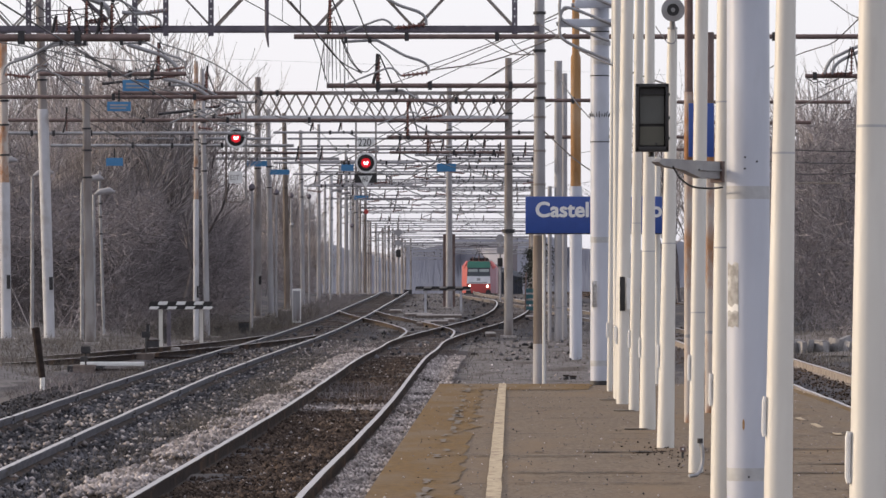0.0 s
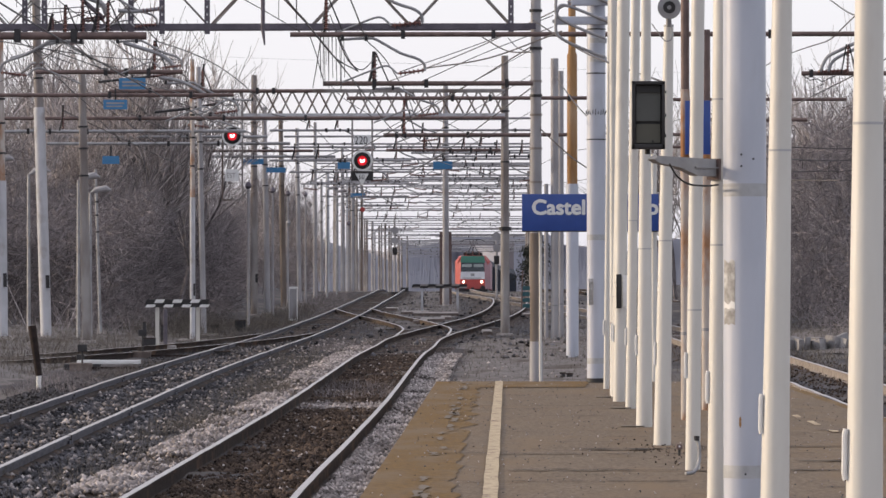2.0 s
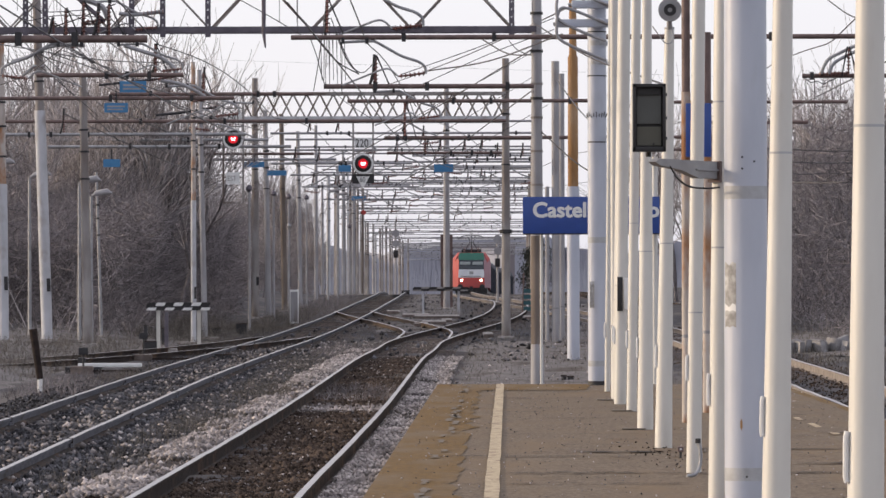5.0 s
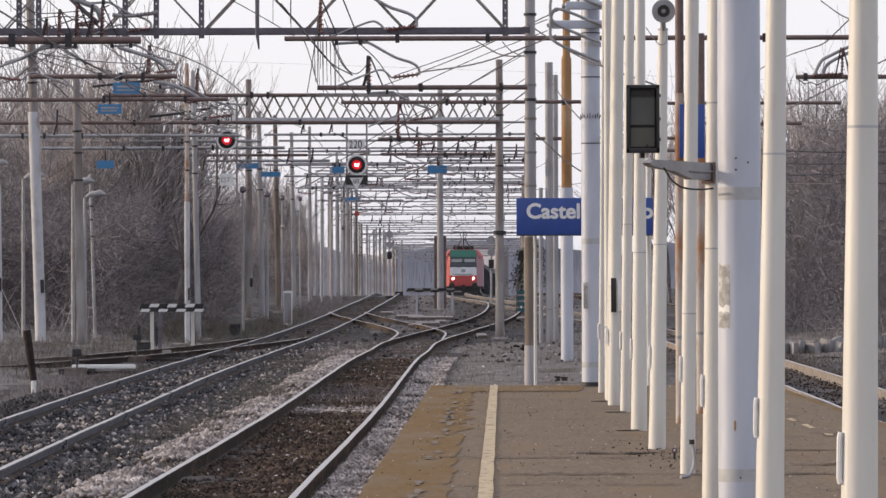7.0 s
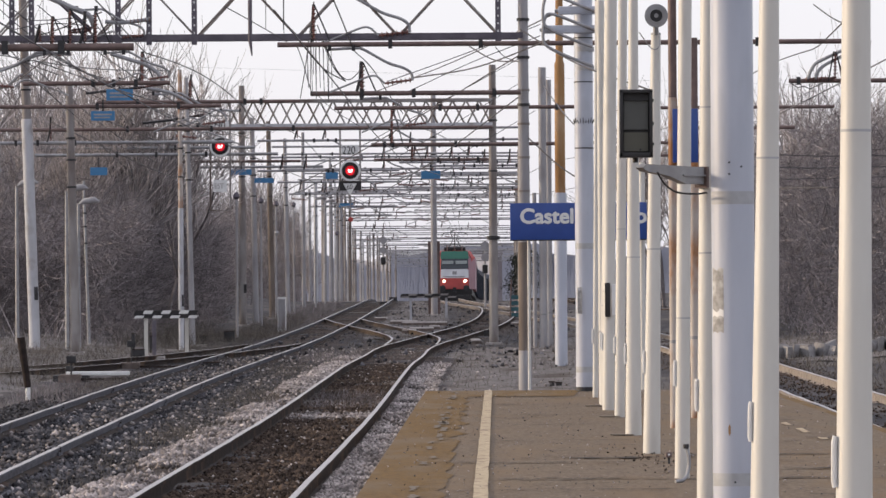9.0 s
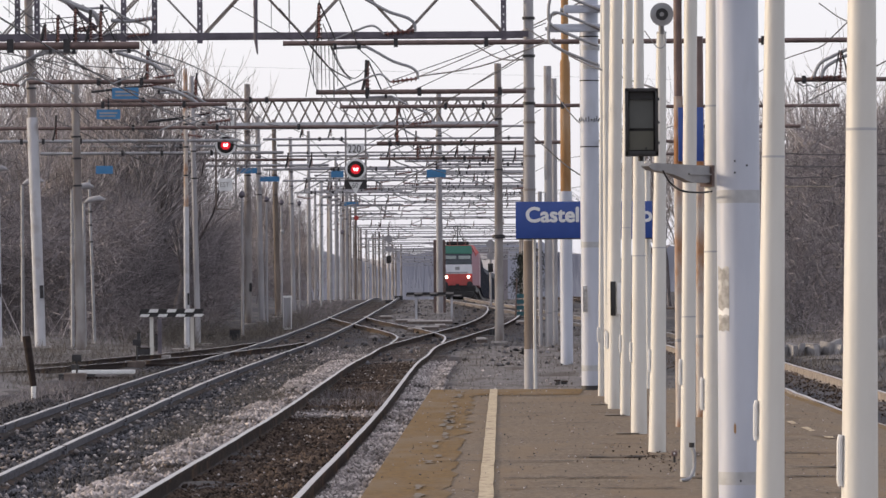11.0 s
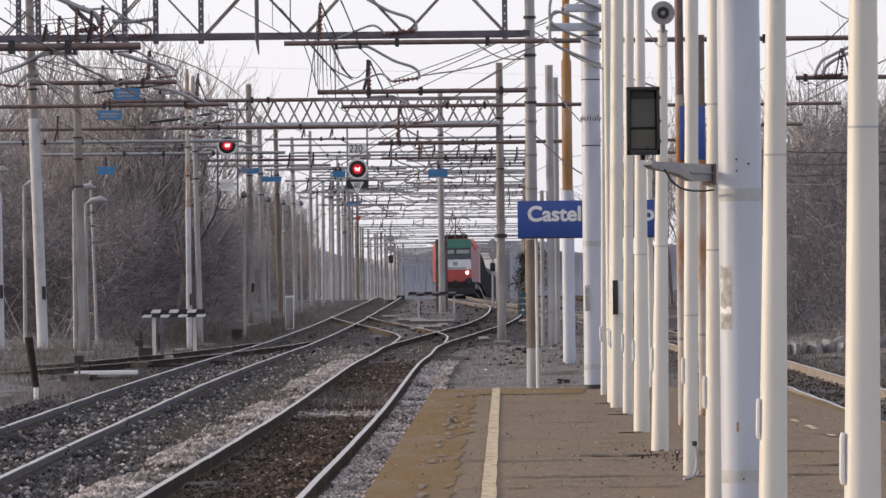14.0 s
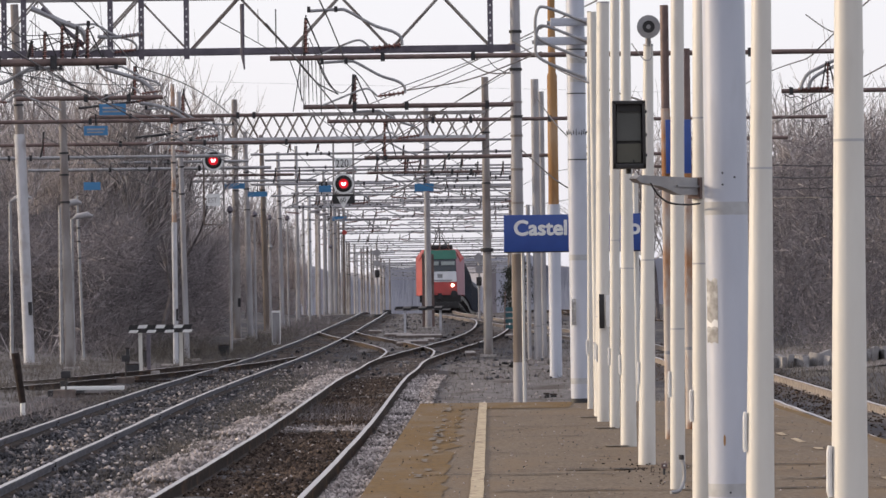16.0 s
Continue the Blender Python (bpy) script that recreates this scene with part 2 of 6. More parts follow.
def disc(bm, x, y, z, r, depth, n=24):
    """A short cylinder whose axis runs along y, from y to y + depth."""
    return tube(bm, [(x, y, z), (x, y + depth, z)], r, n)


def smooth_line(points, n=14):
    """A rounded line (Catmull-Rom) through points."""
    p = [Vector(q) for q in points]
    p = [p[0] * 2 - p[1]] + p + [p[-1] * 2 - p[-2]]
    out = []
    for i in range(1, len(p) - 2):
        for k in range(n):
            t = k / n
            out.append(0.5 * (2 * p[i] + (p[i + 1] - p[i - 1]) * t + (2 * p[i - 1] - 5 * p[i] + 4 * p[i + 1] - p[i + 2]) * t * t + (3 * p[i] - p[i - 1] - 3 * p[i + 1] + p[i + 2]) * t ** 3))
    return out + [p[-2]]


GRADE_Y = [-400, 70, 100, 154, 200, 235, 275, 312, 350, 393, 420, 448, 520, 650, 1000, 4000]
GRADE_Z = [0, 0, 0.08, 0.2, 0.45, 0.72, 0.94, 1.10, 0.86, 0.36, -0.08, -0.47, -1.0, -1.5, -1.8, -1.8]


def grade(y):
    """The height of the rails at y: the line climbs to a crest and falls away behind it."""
    return float(sum(np.interp(y + d, GRADE_Y, GRADE_Z) for d in (-14, -7, 0, 7, 14)) / 5)


# ---------------------------------------------------------------- ground
def land(x, y):
    """The height of the ground."""
    z = grade(y) - 0.17
    if x < -8.5:
        z += 0.5 * min(1, (-8.5 - x) / 4)
    if x > 10:
        z += 0.5 * min(1, (x - 10) / 6)
    return z + 0.05 * noise.noise(Vector((x * 0.6, y * 0.35, 0))) + 0.03 * noise.noise(Vector((x * 2, y * 1.2, 3)))


def build_ground():
    xs = np.concatenate([np.linspace(-1500, -40, 12), np.linspace(-34, -9, 14), np.linspace(-8.5, 10, 62), np.linspace(11, 34, 14), np.linspace(40, 1500, 12)])
    ys = np.concatenate([np.linspace(-300, 18, 8), np.linspace(20, 130, 180), np.linspace(131, 330, 160), np.linspace(335, 700, 60), np.linspace(760, 3500, 14)])
    verts = [(x, y, land(x, y)) for y in ys for x in xs]
    w = len(xs)
    faces = [(j * w + i, j * w + i + 1, (j + 1) * w + i + 1, (j + 1) * w + i) for j in range(len(ys) - 1) for i in range(w - 1)]
    me = bpy.data.meshes.new("ground")
    me.from_pydata(verts, [], faces)
    for poly in me.polygons:
        poly.use_smooth = True
    me.materials.append(M_SOIL)
    tagged(new("ground", me), "bare brown soil and cinders between the tracks", "ground", kind="structure")


build_ground()

# ---------------------------------------------------------------- tracks: centre lines (x, y)
LINE_A = [(-2.28, 12), (-2.1, 30), (-2.04, 45), (-1.80, 62), (-1.54, 81), (-1.18, 114), (-0.91, 128), (-0.59, 145), (0.5, 166), (2.0, 192), (3.0, 220), (3.3, 250), (2.35, 268)]
LINE_B = [(-5.2, 20), (-5.25, 45), (-5.30, 69), (-5.16, 100), (-4.75, 130), (-4.35, 154), (-3.72, 201), (-3.20, 250), (-2.95, 290), (-2.9, 340), (-3.2, 420), (-3.6, 520)]
LINE_C = [(6.3, 15), (6.6, 50), (6.85, 76), (7.0, 93), (7.2, 120), (7.25, 150), (6.6, 180), (5.5, 205), (4.0, 235), (2.9, 257), (1.62, 285), (1.15, 315), (1.58, 350), (2.28, 393), (3.15, 448), (5.2, 520), (8.5, 620), (13, 740)]
LINE_D = [(-14.5, 92), (-10.6, 108), (-7.9, 122), (-5.9, 137), (-4.55, 152)]
LINE_E = [(-3.72, 214), (-3.05, 203), (-1.95, 188), (-0.95, 174), (-0.42, 162), (-0.52, 148)]
LINE_F = [(30, 110), (22.5, 150), (18.3, 180), (15.0, 205), (11.7, 240), (8.8, 290), (6.8, 360), (7.5, 450)]


def track_line(line):
    return [(p.x, p.y) for p in smooth_line([(x, y, 0) for x, y in line], 12)]


def side_line(pts, off, dz):
    out = []
    for i, (x, y) in enumerate(pts):
        a, b = pts[max(i - 1, 0)], pts[min(i + 1, len(pts) - 1)]
        d = Vector((b[0] - a[0], b[1] - a[1])).normalized()
        out.append((x + d.y * off, y - d.x * off, grade(y) + dz))
    return out


def ribbon(bm, left, right, profile_z=0.0):
    a = [bm.verts.new(p) for p in left]
    b = [bm.verts.new(p) for p in right]
    for i in range(len(a) - 1):
        bm.faces.new((a[i], b[i], b[i + 1], a[i + 1]))


def rail_mesh(pts, off, scale_z=1.0):
    """A flat-bottomed rail: foot, web and head swept along the line."""
    shape = [(-0.070, -0.172), (0.070, -0.172), (0.070, -0.160), (0.012, -0.145), (0.012, -0.045), (0.036, -0.035), (0.036, -0.005), (0.028, -0.001),
             (-0.028, -0.001), (-0.036, -0.005), (-0.036, -0.035), (-0.012, -0.045), (-0.012, -0.145), (-0.070, -0.160)]
    bm = bmesh.new()
    rings = []
    lines = [side_line(pts, off + u, v) for u, v in shape]
    for i in range(len(pts)):
        wob = 0.006 * noise.noise(Vector((pts[i][1] * 0.4, off, 0)))
        rings.append([bm.verts.new((ln[i][0] + wob, ln[i][1], ln[i][2] + 2 * wob)) for ln in lines])
    k = len(shape)
    for a, b in zip(rings, rings[1:]):
        for j in range(k):
            bm.faces.new((a[j], a[(j + 1) % k], b[(j + 1) % k], b[j]))
    return bm


def foot_mesh(pts, off):
    """The foot of a rail as a dark flat band on both sides of the web."""
    bm = bmesh.new()
    rows = [[bm.verts.new(p) for p in side_line(pts, off + u, v)] for u, v in ((-0.11, -0.172), (-0.10, -0.130), (-0.014, -0.095), (0.014, -0.095), (0.10, -0.125), (0.12, -0.172))]
    for a, b in zip(rows, rows[1:]):
        for i in range(len(pts) - 1):
            bm.faces.new((a[i], b[i], b[i + 1], a[i + 1]))
    return bm


def head_mesh(pts, off):
    bm = bmesh.new()
    wob = lambda p: 0.012 * noise.noise(Vector((p[1] * 0.4, off, 0)))
    l, r = side_line(pts, off - 0.033, 0.003), side_line(pts, off + 0.033, 0.003)
    ribbon(bm, [(x + wob(p) / 2, y, z + wob(p)) for (x, y, z), p in zip(l, pts)], [(x + wob(p) / 2, y, z + wob(p)) for (x, y, z), p in zip(r, pts)])
    return bm


def build_track(line, label, bed=1.55, sleepers=None, rail=None):
    pts = track_line(line)
    t = thing("railway_track", 0, 0, 0, label, "railway track", "railway tracks")
    for off in (-0.7535, 0.7535):
        r = part("rail", rail_mesh(pts, off), rail or M_RAIL, t)
        if rail is M_RAIL_GREY:
            part("rail_foot", foot_mesh(pts, off), M_RAIL, r, "dark rusty rail foot with clips")
            xs, ys = [p[0] for p in pts], [p[1] for p in pts]
            for k in range(9):
                jy = 47 + 12.0 * k + (3.0 if off > 0 else 0.0)
                jx = float(np.interp(jy, ys, xs)) + off
                part("fishplate", blocks(jx + 0.012, jx + 0.040, jy - 0.3, jy + 0.3, grade(jy) - 0.135, grade(jy) - 0.055, bevel=0.006), M_RAIL_GREY, r)
                part("rail_gap", blocks(jx - 0.037, jx + 0.042, jy - 0.03, jy + 0.03, grade(jy) - 0.17, grade(jy) + 0.006), M_RAIL, r)
        part("rail_head", head_mesh(pts, off), M_RAIL_TOP, r, "polished steel running surface")
    bm = bmesh.new()
    shape = ((-bed - 0.5, -0.26), (-bed, -0.15), (-0.83, -0.15), (-0.70, -0.175), (0.70, -0.175), (0.83, -0.16), (bed, -0.15), (bed + 0.5, -0.26))
    rows = [[bm.verts.new(p) for p in side_line(pts, o, z)] for o, z in shape]
    for a, b in zip(rows, rows[1:]):
        for i in range(len(pts) - 1):
            bm.faces.new((a[i], b[i], b[i + 1], a[i + 1]))
    part("ballast_bed", bm, M_BED, t)
    return t, pts


SLEEPER = bpy.data.meshes.new("sleeper")
bm = blocks(-1.25, 1.25, -0.12, 0.12, -0.1, 0.0)
bm.to_mesh(SLEEPER)
bm.free()
SLEEPER.materials.append(M_SLEEPER)


def lay_sleepers(track, pts, y0, y1):
    rng = random.Random(len(pts))
    xs, ys = [p[0] for p in pts], [p[1] for p in pts]
    if ys[0] > ys[-1]:
        xs, ys = xs[::-1], ys[::-1]
    for k in range(int((y1 - y0) / 0.62)):
        y = y0 + 0.62 * k + rng.uniform(-0.04, 0.04)
        x, x2 = float(np.interp(y, ys, xs)), float(np.interp(y + 1, ys, xs))
        ob = new("sleeper", SLEEPER)
        ob.parent = track
        ob.matrix_basis = pose(x, y, grade(y) - 0.155 + rng.uniform(-0.012, 0.01), 0, rng.uniform(-0.5, 0.5), -math.degrees(math.atan(x2 - x)) + rng.uniform(-2, 2))


TRACK_A, PTS_A = build_track(LINE_A, "rusty rails in rust-brown ballast beside the platform")
TRACK_B, PTS_B = build_track(LINE_B, "curving track with grey rails in dark ballast", rail=M_RAIL_GREY)
TRACK_C, PTS_C = build_track(LINE_C, "track on which the train comes, bright rails", rail=M_RAIL_LIT)
TRACK_D, PTS_D = build_track(LINE_D, "siding that leaves the main track through points")
TRACK_E, PTS_E = build_track(LINE_E, "crossover between two tracks with rusty rails", rail=M_RAIL_RUST)
TRACK_F, PTS_F = build_track(LINE_F, "outer track beyond the second platform side")

for trk, pts, y0, y1 in ((TRACK_A, PTS_A, 112, 262), (TRACK_B, PTS_B, 118, 300), (TRACK_C, PTS_C, 110, 290), (TRACK_E, PTS_E, 150, 210), (TRACK_D, PTS_D, 100, 148), (TRACK_F, PTS_F, 150, 300)):
    lay_sleepers(trk, pts, y0, y1)

# ---------------------------------------------------------------- platform
PLAT_Z = 0.25
PLAT_END = 81.0


def plat_left(y):
    return -0.61 + (y - 39.3) * 0.01345


def plat_right(y):
    return 5.05 + 0.0045 * y


def build_platform():
    t = thing("platform", 0, 0, 0, "low asphalt station platform with worn ochre edge and cream line", "platform", kind="structure")
    bm = bmesh.new()
    ys = np.concatenate([np.linspace(-25, 29, 40), np.linspace(30, PLAT_END, 420)])
    def strip(f0, f1, z):
        b = bmesh.new()
        ribbon(b, [(f0(y), y, z + 0.006 * noise.noise(Vector((0, y * 0.3, 0)))) for y in ys], [(f1(y), y, z + 0.006 * noise.noise(Vector((0, y * 0.3, 0)))) for y in ys])
        return b
    part("surface", strip(lambda y: plat_left(y) + 0.002, lambda y: plat_right(y) - 0.15, PLAT_Z), M_ASPHALT, t)
    part("edge_band", strip(plat_left, lambda y: plat_left(y) + 0.70 + 0.16 * noise.noise(Vector((3, y * 0.7, 0))) + 0.04 * noise.noise(Vector((5, y * 2.1, 0))), PLAT_Z + 0.006), M_OCHRE, t, "worn ochre edge paint")
    part("edge_band", strip(lambda y: plat_right(y) - 0.15, plat_right, PLAT_Z), M_OCHRE, t, "worn ochre edge paint")
    for f, s in ((plat_left, 1), (plat_right, -1)):
        b = bmesh.new()
        ribbon(b, [(f(y), y, PLAT_Z) for y in ys], [(f(y), y, -0.6) for y in ys])
        part("edge_wall", b, M_KERB, t)
    b = bmesh.new()
    ribbon(b, [(plat_left(PLAT_END), PLAT_END, -0.6), (plat_right(PLAT_END), PLAT_END, -0.6)], [(plat_left(PLAT_END), PLAT_END, PLAT_Z), (plat_right(PLAT_END), PLAT_END, PLAT_Z)])
    part("end_wall", b, M_KERB, t)
    b = bmesh.new()
    ribbon(b, [(plat_left(76.8) + 0.54, 76.8, PLAT_Z + 0.008), (2.2, 76.8, PLAT_Z + 0.008)], [(plat_left(PLAT_END) + 0.54, PLAT_END, PLAT_Z + 0.008), (2.4, PLAT_END, PLAT_Z + 0.008)])
    part("end_band", b, M_OCHRE, t, "worn ochre end paint")
    rng = random.Random(4)
    for k in range(34):
        y = rng.uniform(30, 80)
        x = plat_left(y) + 0.47 + rng.uniform(-0.05, 0.05)
        b = bmesh.new()
        n = rng.randint(3, 9)
        w = [rng.uniform(0.012, 0.05) for _ in range(n + 1)]
        ys2 = [y + 0.16 * i for i in range(n + 1)]
        cx = [x + 0.01345 * 0.16 * i + rng.uniform(-0.015, 0.015) for i in range(n + 1)]
        ribbon(b, [(u - q, v, PLAT_Z + 0.017) for u, v, q in zip(cx, ys2, w)], [(u + q, v, PLAT_Z + 0.017) for u, v, q in zip(cx, ys2, w)])
        part("worn_mark", b, M_WORN, t, "grey worn remains of a line")
    b = bmesh.new()
    lft, rgt = [], []
    for y in np.linspace(-20, PLAT_END, 300):
        x = plat_left(y) + 1.0
        x += 0.012 * noise.noise(Vector((0, y * 0.12, 4)))
        lft.append((x - 0.060 + 0.006 * noise.noise(Vector((1, y * 0.5, 0))), y, PLAT_Z + 0.013))
        rgt.append((x + 0.060 + 0.006 * noise.noise(Vector((9, y * 0.5, 0))), y, PLAT_Z + 0.013))
    ribbon(b, lft, rgt)
    part("safety_line", b, M_LINE, t, "worn cream safety line")
    for k in range(14):
        y = 37 + 2.9 * k + rng.uniform(-0.4, 0.4)
        x = plat_right(y) - 1.0 + rng.uniform(-0.03, 0.03)
        b = bmesh.new()
        ribbon(b, [(x - 0.05, y, PLAT_Z + 0.009), (x - 0.04, y + rng.uniform(0.6, 1.8), PLAT_Z + 0.009)], [(x + 0.03, y + 0.1, PLAT_Z + 0.009), (x + 0.05, y + rng.uniform(0.6, 1.8), PLAT_Z + 0.009)])
        part("worn_mark", b, M_LINE, t, "worn cream remains of a line")
    for y, x0, x1, w in ((61.3, 1.0, 2.3, 0.05), (55.2, 0.4, 2.6, 0.04), (49.6, 0.9, 2.6, 0.16), (48.4, -0.1, 3.6, 0.05), (44.2, 0.6, 4.4, 0.07), (42.0, 0.0, 2.0, 0.04), (66.0, 0.2, 4.4, 0.06), (71.5, 0.9, 3.0, 0.06), (38.6, 0.2, 4.6, 0.05), (50.3, 2.5, 4.6, 0.12), (46.5, 2.6, 4.7, 0.08)):
        n = 22
        xs = [x0 + (x1 - x0) * i / n for i in range(n + 1)]
        mid = [y + 0.25 * noise.noise(Vector((x * 1.4, y, 2))) + 0.08 * noise.noise(Vector((x * 7, y, 5))) for x in xs]
        half = [max(0.01, w * (0.6 + 1.4 * noise.noise(Vector((x * 5, y, 9))))) for x in xs]
        b = bmesh.new()
        ribbon(b, [(x, m - q, PLAT_Z + 0.0115) for x, m, q in zip(xs, mid, half)], [(x, m + q, PLAT_Z + 0.0115) for x, m, q in zip(xs, mid, half)])
        part("seam", b, M_CRACK, t, "dark ragged asphalt seam")
    for k in range(34):
        y = rng.uniform(36, 79)
        x = rng.uniform(plat_left(y) + 0.5, 4.2)
        ln = rng.uniform(0.15, 1.1)
        pts, w = [], rng.uniform(0.008, 0.03)
        for i in range(9):
            pts.append((x + ln * i / 8, y + 0.45 * noise.noise(Vector((x + i * 0.9, y, k))), PLAT_Z + 0.010))
        b = bmesh.new()
        ribbon(b, [(p[0], p[1] - w * 2, p[2]) for p in pts], [(p[0], p[1] + w * 2 * rng.uniform(0.4, 1), p[2]) for p in pts])
        part("crack", b, M_CRACK, t)


build_platform()


def dirt_strip(x0, x1, y0, y1, label, turn=0.0):
    """A sheet of lighter dirt that fades under the ground at its sides."""
    pad = bmesh.new()
    mid, half = (x0 + x1) / 2, (x1 - x0) / 2
    rows = []
    for y in np.linspace(y0, y1, int((y1 - y0) / 1.2)):
        rows.append([pad.verts.new((x + turn * (y - y0) + 0.25 * noise.noise(Vector((x, y * 0.3, 7))), y, land(x + turn * (y - y0), y) + 0.03 - 0.09 * (abs(x - mid) / half) ** 4)) for x in np.linspace(x0, x1, 16)])
    for a, b in zip(rows, rows[1:]):
        for i in range(15):
            pad.faces.new((a[i], a[i + 1], b[i + 1], b[i]))
    tagged(obj("dirt_strip", pad, M_DIRT), label, "ground", kind="structure")


dirt_strip(-0.3, 5.1, 81.02, 150, "trodden dusty dirt beyond the platform end")
dirt_strip(-2.9, 1.0, 168, 330, "pale cinder ground between the tracks at the crest", 0.006)
dirt_strip(3.0, 8.5, 150, 300, "pale cinder ground beside the far track", -0.01)
dirt_strip(8.7, 14.0, 126, 158, "pale dusty ground beside the far track")
dirt_strip(-13.5, -7.6, 84, 180, "dusty bare ground beside the siding", 0.012)


# ---------------------------------------------------------------- poles on the platform
def platform_pole(x, y, r, taper, top, lean, label, joint=()):
    """A round tapered painted pole with joint collars, stains and a short cable sleeve low on its side."""
    t = thing("platform_pole", x, y, PLAT_Z, label, "pole", "white poles on the platform")
    h = top - PLAT_Z
    dx = math.tan(radians(lean))
    rad = lambda z: max(r + taper * z, r * 0.55)
    part("shaft", tubes([(dx * z, 0, z) for z in (0, h * 0.25, h * 0.5, h * 0.75, h)], [rad(z) for z in (0, h * 0.25, h * 0.5, h * 0.75, h)], 28), M_WHITE_POLE, t)
    part("cap", tubes([(dx * h, 0, h), (dx * h, 0, h + 0.02)], rad(h) * 1.04, 20), M_GALV, t)
    for jz in joint:
        part("joint", tubes([(dx * jz, 0, jz), (dx * jz, 0, jz + 0.012)], rad(jz) * 1.02, 24), M_COLLAR, t)
    if y in (57.0, 64.8, 70.5):
        part("pad", blocks(-0.26, 0.0, -0.14, 0.14, 0.008, 0.018, bevel=0.003), M_WORN, t, "pale concrete pad at the foot")
    a = rad(0.9) * 1.05
    part("cable_sleeve", tubes([(-a + dx * 0.8, -0.02, 0.81), (-a - 0.006 + dx * 0.8, -0.02, 0.835), (-a - 0.006 + dx, -0.02, 1.01), (-a + dx, -0.02, 1.035)], 0.014, 8), M_WHITE, t, "short white cable sleeve")
    return t


POLES = [  # x, y, radius at the foot, taper, top, lean, joints
    (1.870, 22.4, 0.088, -0.0085, 4.9, 0.65, (2.38,)),
    (1.905, 28.9, 0.086, -0.0088, 5.0, 0.92, (2.42,)),
    (1.965, 35.8, 0.078, -0.004, 5.0, 0.57, (1.92, 2.95)),
    (2.217, 44.4, 0.066, -0.002, 5.2, 0.74, (1.4,)),
    (2.236, 50.9, 0.088, -0.0095, 4.458, 0.97, (2.05,)),
    (2.301, 57.0, 0.092, -0.0085, 5.6, 0.35, (2.0,)),
    (2.441, 64.8, 0.066, -0.0015, 5.8, 0.80, (2.4,)),
    (2.423, 68.4, 0.082, 0.0, 5.9, 0.75, (1.6,)),
    (2.44, 70.5, 0.055, -0.003, 6.0, 0.8, (1.4,)),
    (2.50, 76.0, 0.042, -0.002, 6.2, 0.6, ()),
]
for px, py, pr, pk, pt, pl, pj in POLES:
    platform_pole(px, py, pr, pk, pt, pl, "slim white-painted steel pole standing on the platform", joint=pj)


def big_pole(x, y, r, top, label, patch=False):
    bz = PLAT_Z if y < PLAT_END else land(x, y)
    t = thing("lighting_mast", x, y, bz, label, "mast", "thick painted masts")
    h = top - bz
    part("shaft", tubes([(0, 0, 0), (0, 0, h * 0.5), (0, 0, h)], [r, r, r * 0.97], 40), M_BLUE_POLE, t)
    part("foot", tubes([(0, 0, 0), (0, 0, 0.07)], r * 1.06, 32), M_DARK, t, "dark foot ring")
    for z in (2.26, 0.3):
        part("joint", tubes([(0, 0, z), (0, 0, z + 0.09)], r * 1.005, 40), M_COLLAR, t)
    if not patch:
        for z in (3.85, 4.9, 5.6):
            part("strap", tubes([(0, 0, z), (0, 0, z + 0.018)], r * 1.02, 32), M_DARK, t)
        for k in range(11):
            g = radians(185 + 16 * k)
            c = Vector((r * math.cos(g), r * math.sin(g), 4.28))
            part("spike", tubes([c * 1.0 - Vector((0, 0, 0.02 + 0.015 * (k % 2))), c + Vector((0.02 * math.cos(g), 0.02 * math.sin(g), 0.02 + 0.02 * (k % 3)))], 0.006, 5), M_DARK, t)
    if patch:
        for a, z0, z1, m, lab in ((0, 1.365, 1.825, M_STICKER, "half-torn grey sticker"), (0, 1.475, 1.535, M_WHITE, "white rest of a sticker")):
            b = bmesh.new()
            lo, hi = [], []
            for k in range(5):
                g = radians(196 + k * 11)
                rr = r * (1.01 if m is M_STICKER else 1.018)
                lo.append((rr * math.cos(g), rr * math.sin(g), z0 + 0.012 * (k % 2)))
                hi.append((rr * math.cos(g), rr * math.sin(g), z1 - 0.014 * (k % 3)))
            ribbon(b, lo, hi)
            part("sticker", b, m, t, lab)
        b = bmesh.new()
        rr = r * 1.012
        for k in range(1):
            ribbon(b, [(rr * math.cos(radians(q)), rr * math.sin(radians(q)), 0.65 + 0.02 * abs(q - 254) / 3) for q in (251, 254, 257)], [(rr * math.cos(radians(q)), rr * math.sin(radians(q)), 0.735 - 0.02 * abs(q - 254) / 3) for q in (251, 254, 257)])
        part("rust_spot", b, M_RUST, t, "small patch of rust")
        for q, z in ((258, 2.47), (258, 2.55), (268, 0.33), (290, 2.52)):
            c, n = Vector((r * math.cos(radians(q)), r * math.sin(radians(q)), z)), Vector((math.cos(radians(q)), math.sin(radians(q)), 0))
            part("bolt", tubes([c - n * 0.01, c + n * 0.006], 0.0075, 8), M_DARK, t)
    return t


big_pole(2.128, 35.3, 0.150, 5.6, "thick pale blue-grey steel mast with a torn sticker", patch=True)
big_pole(2.49, 80.4, 0.150, 7.6, "pale blue-grey steel mast at the platform end")


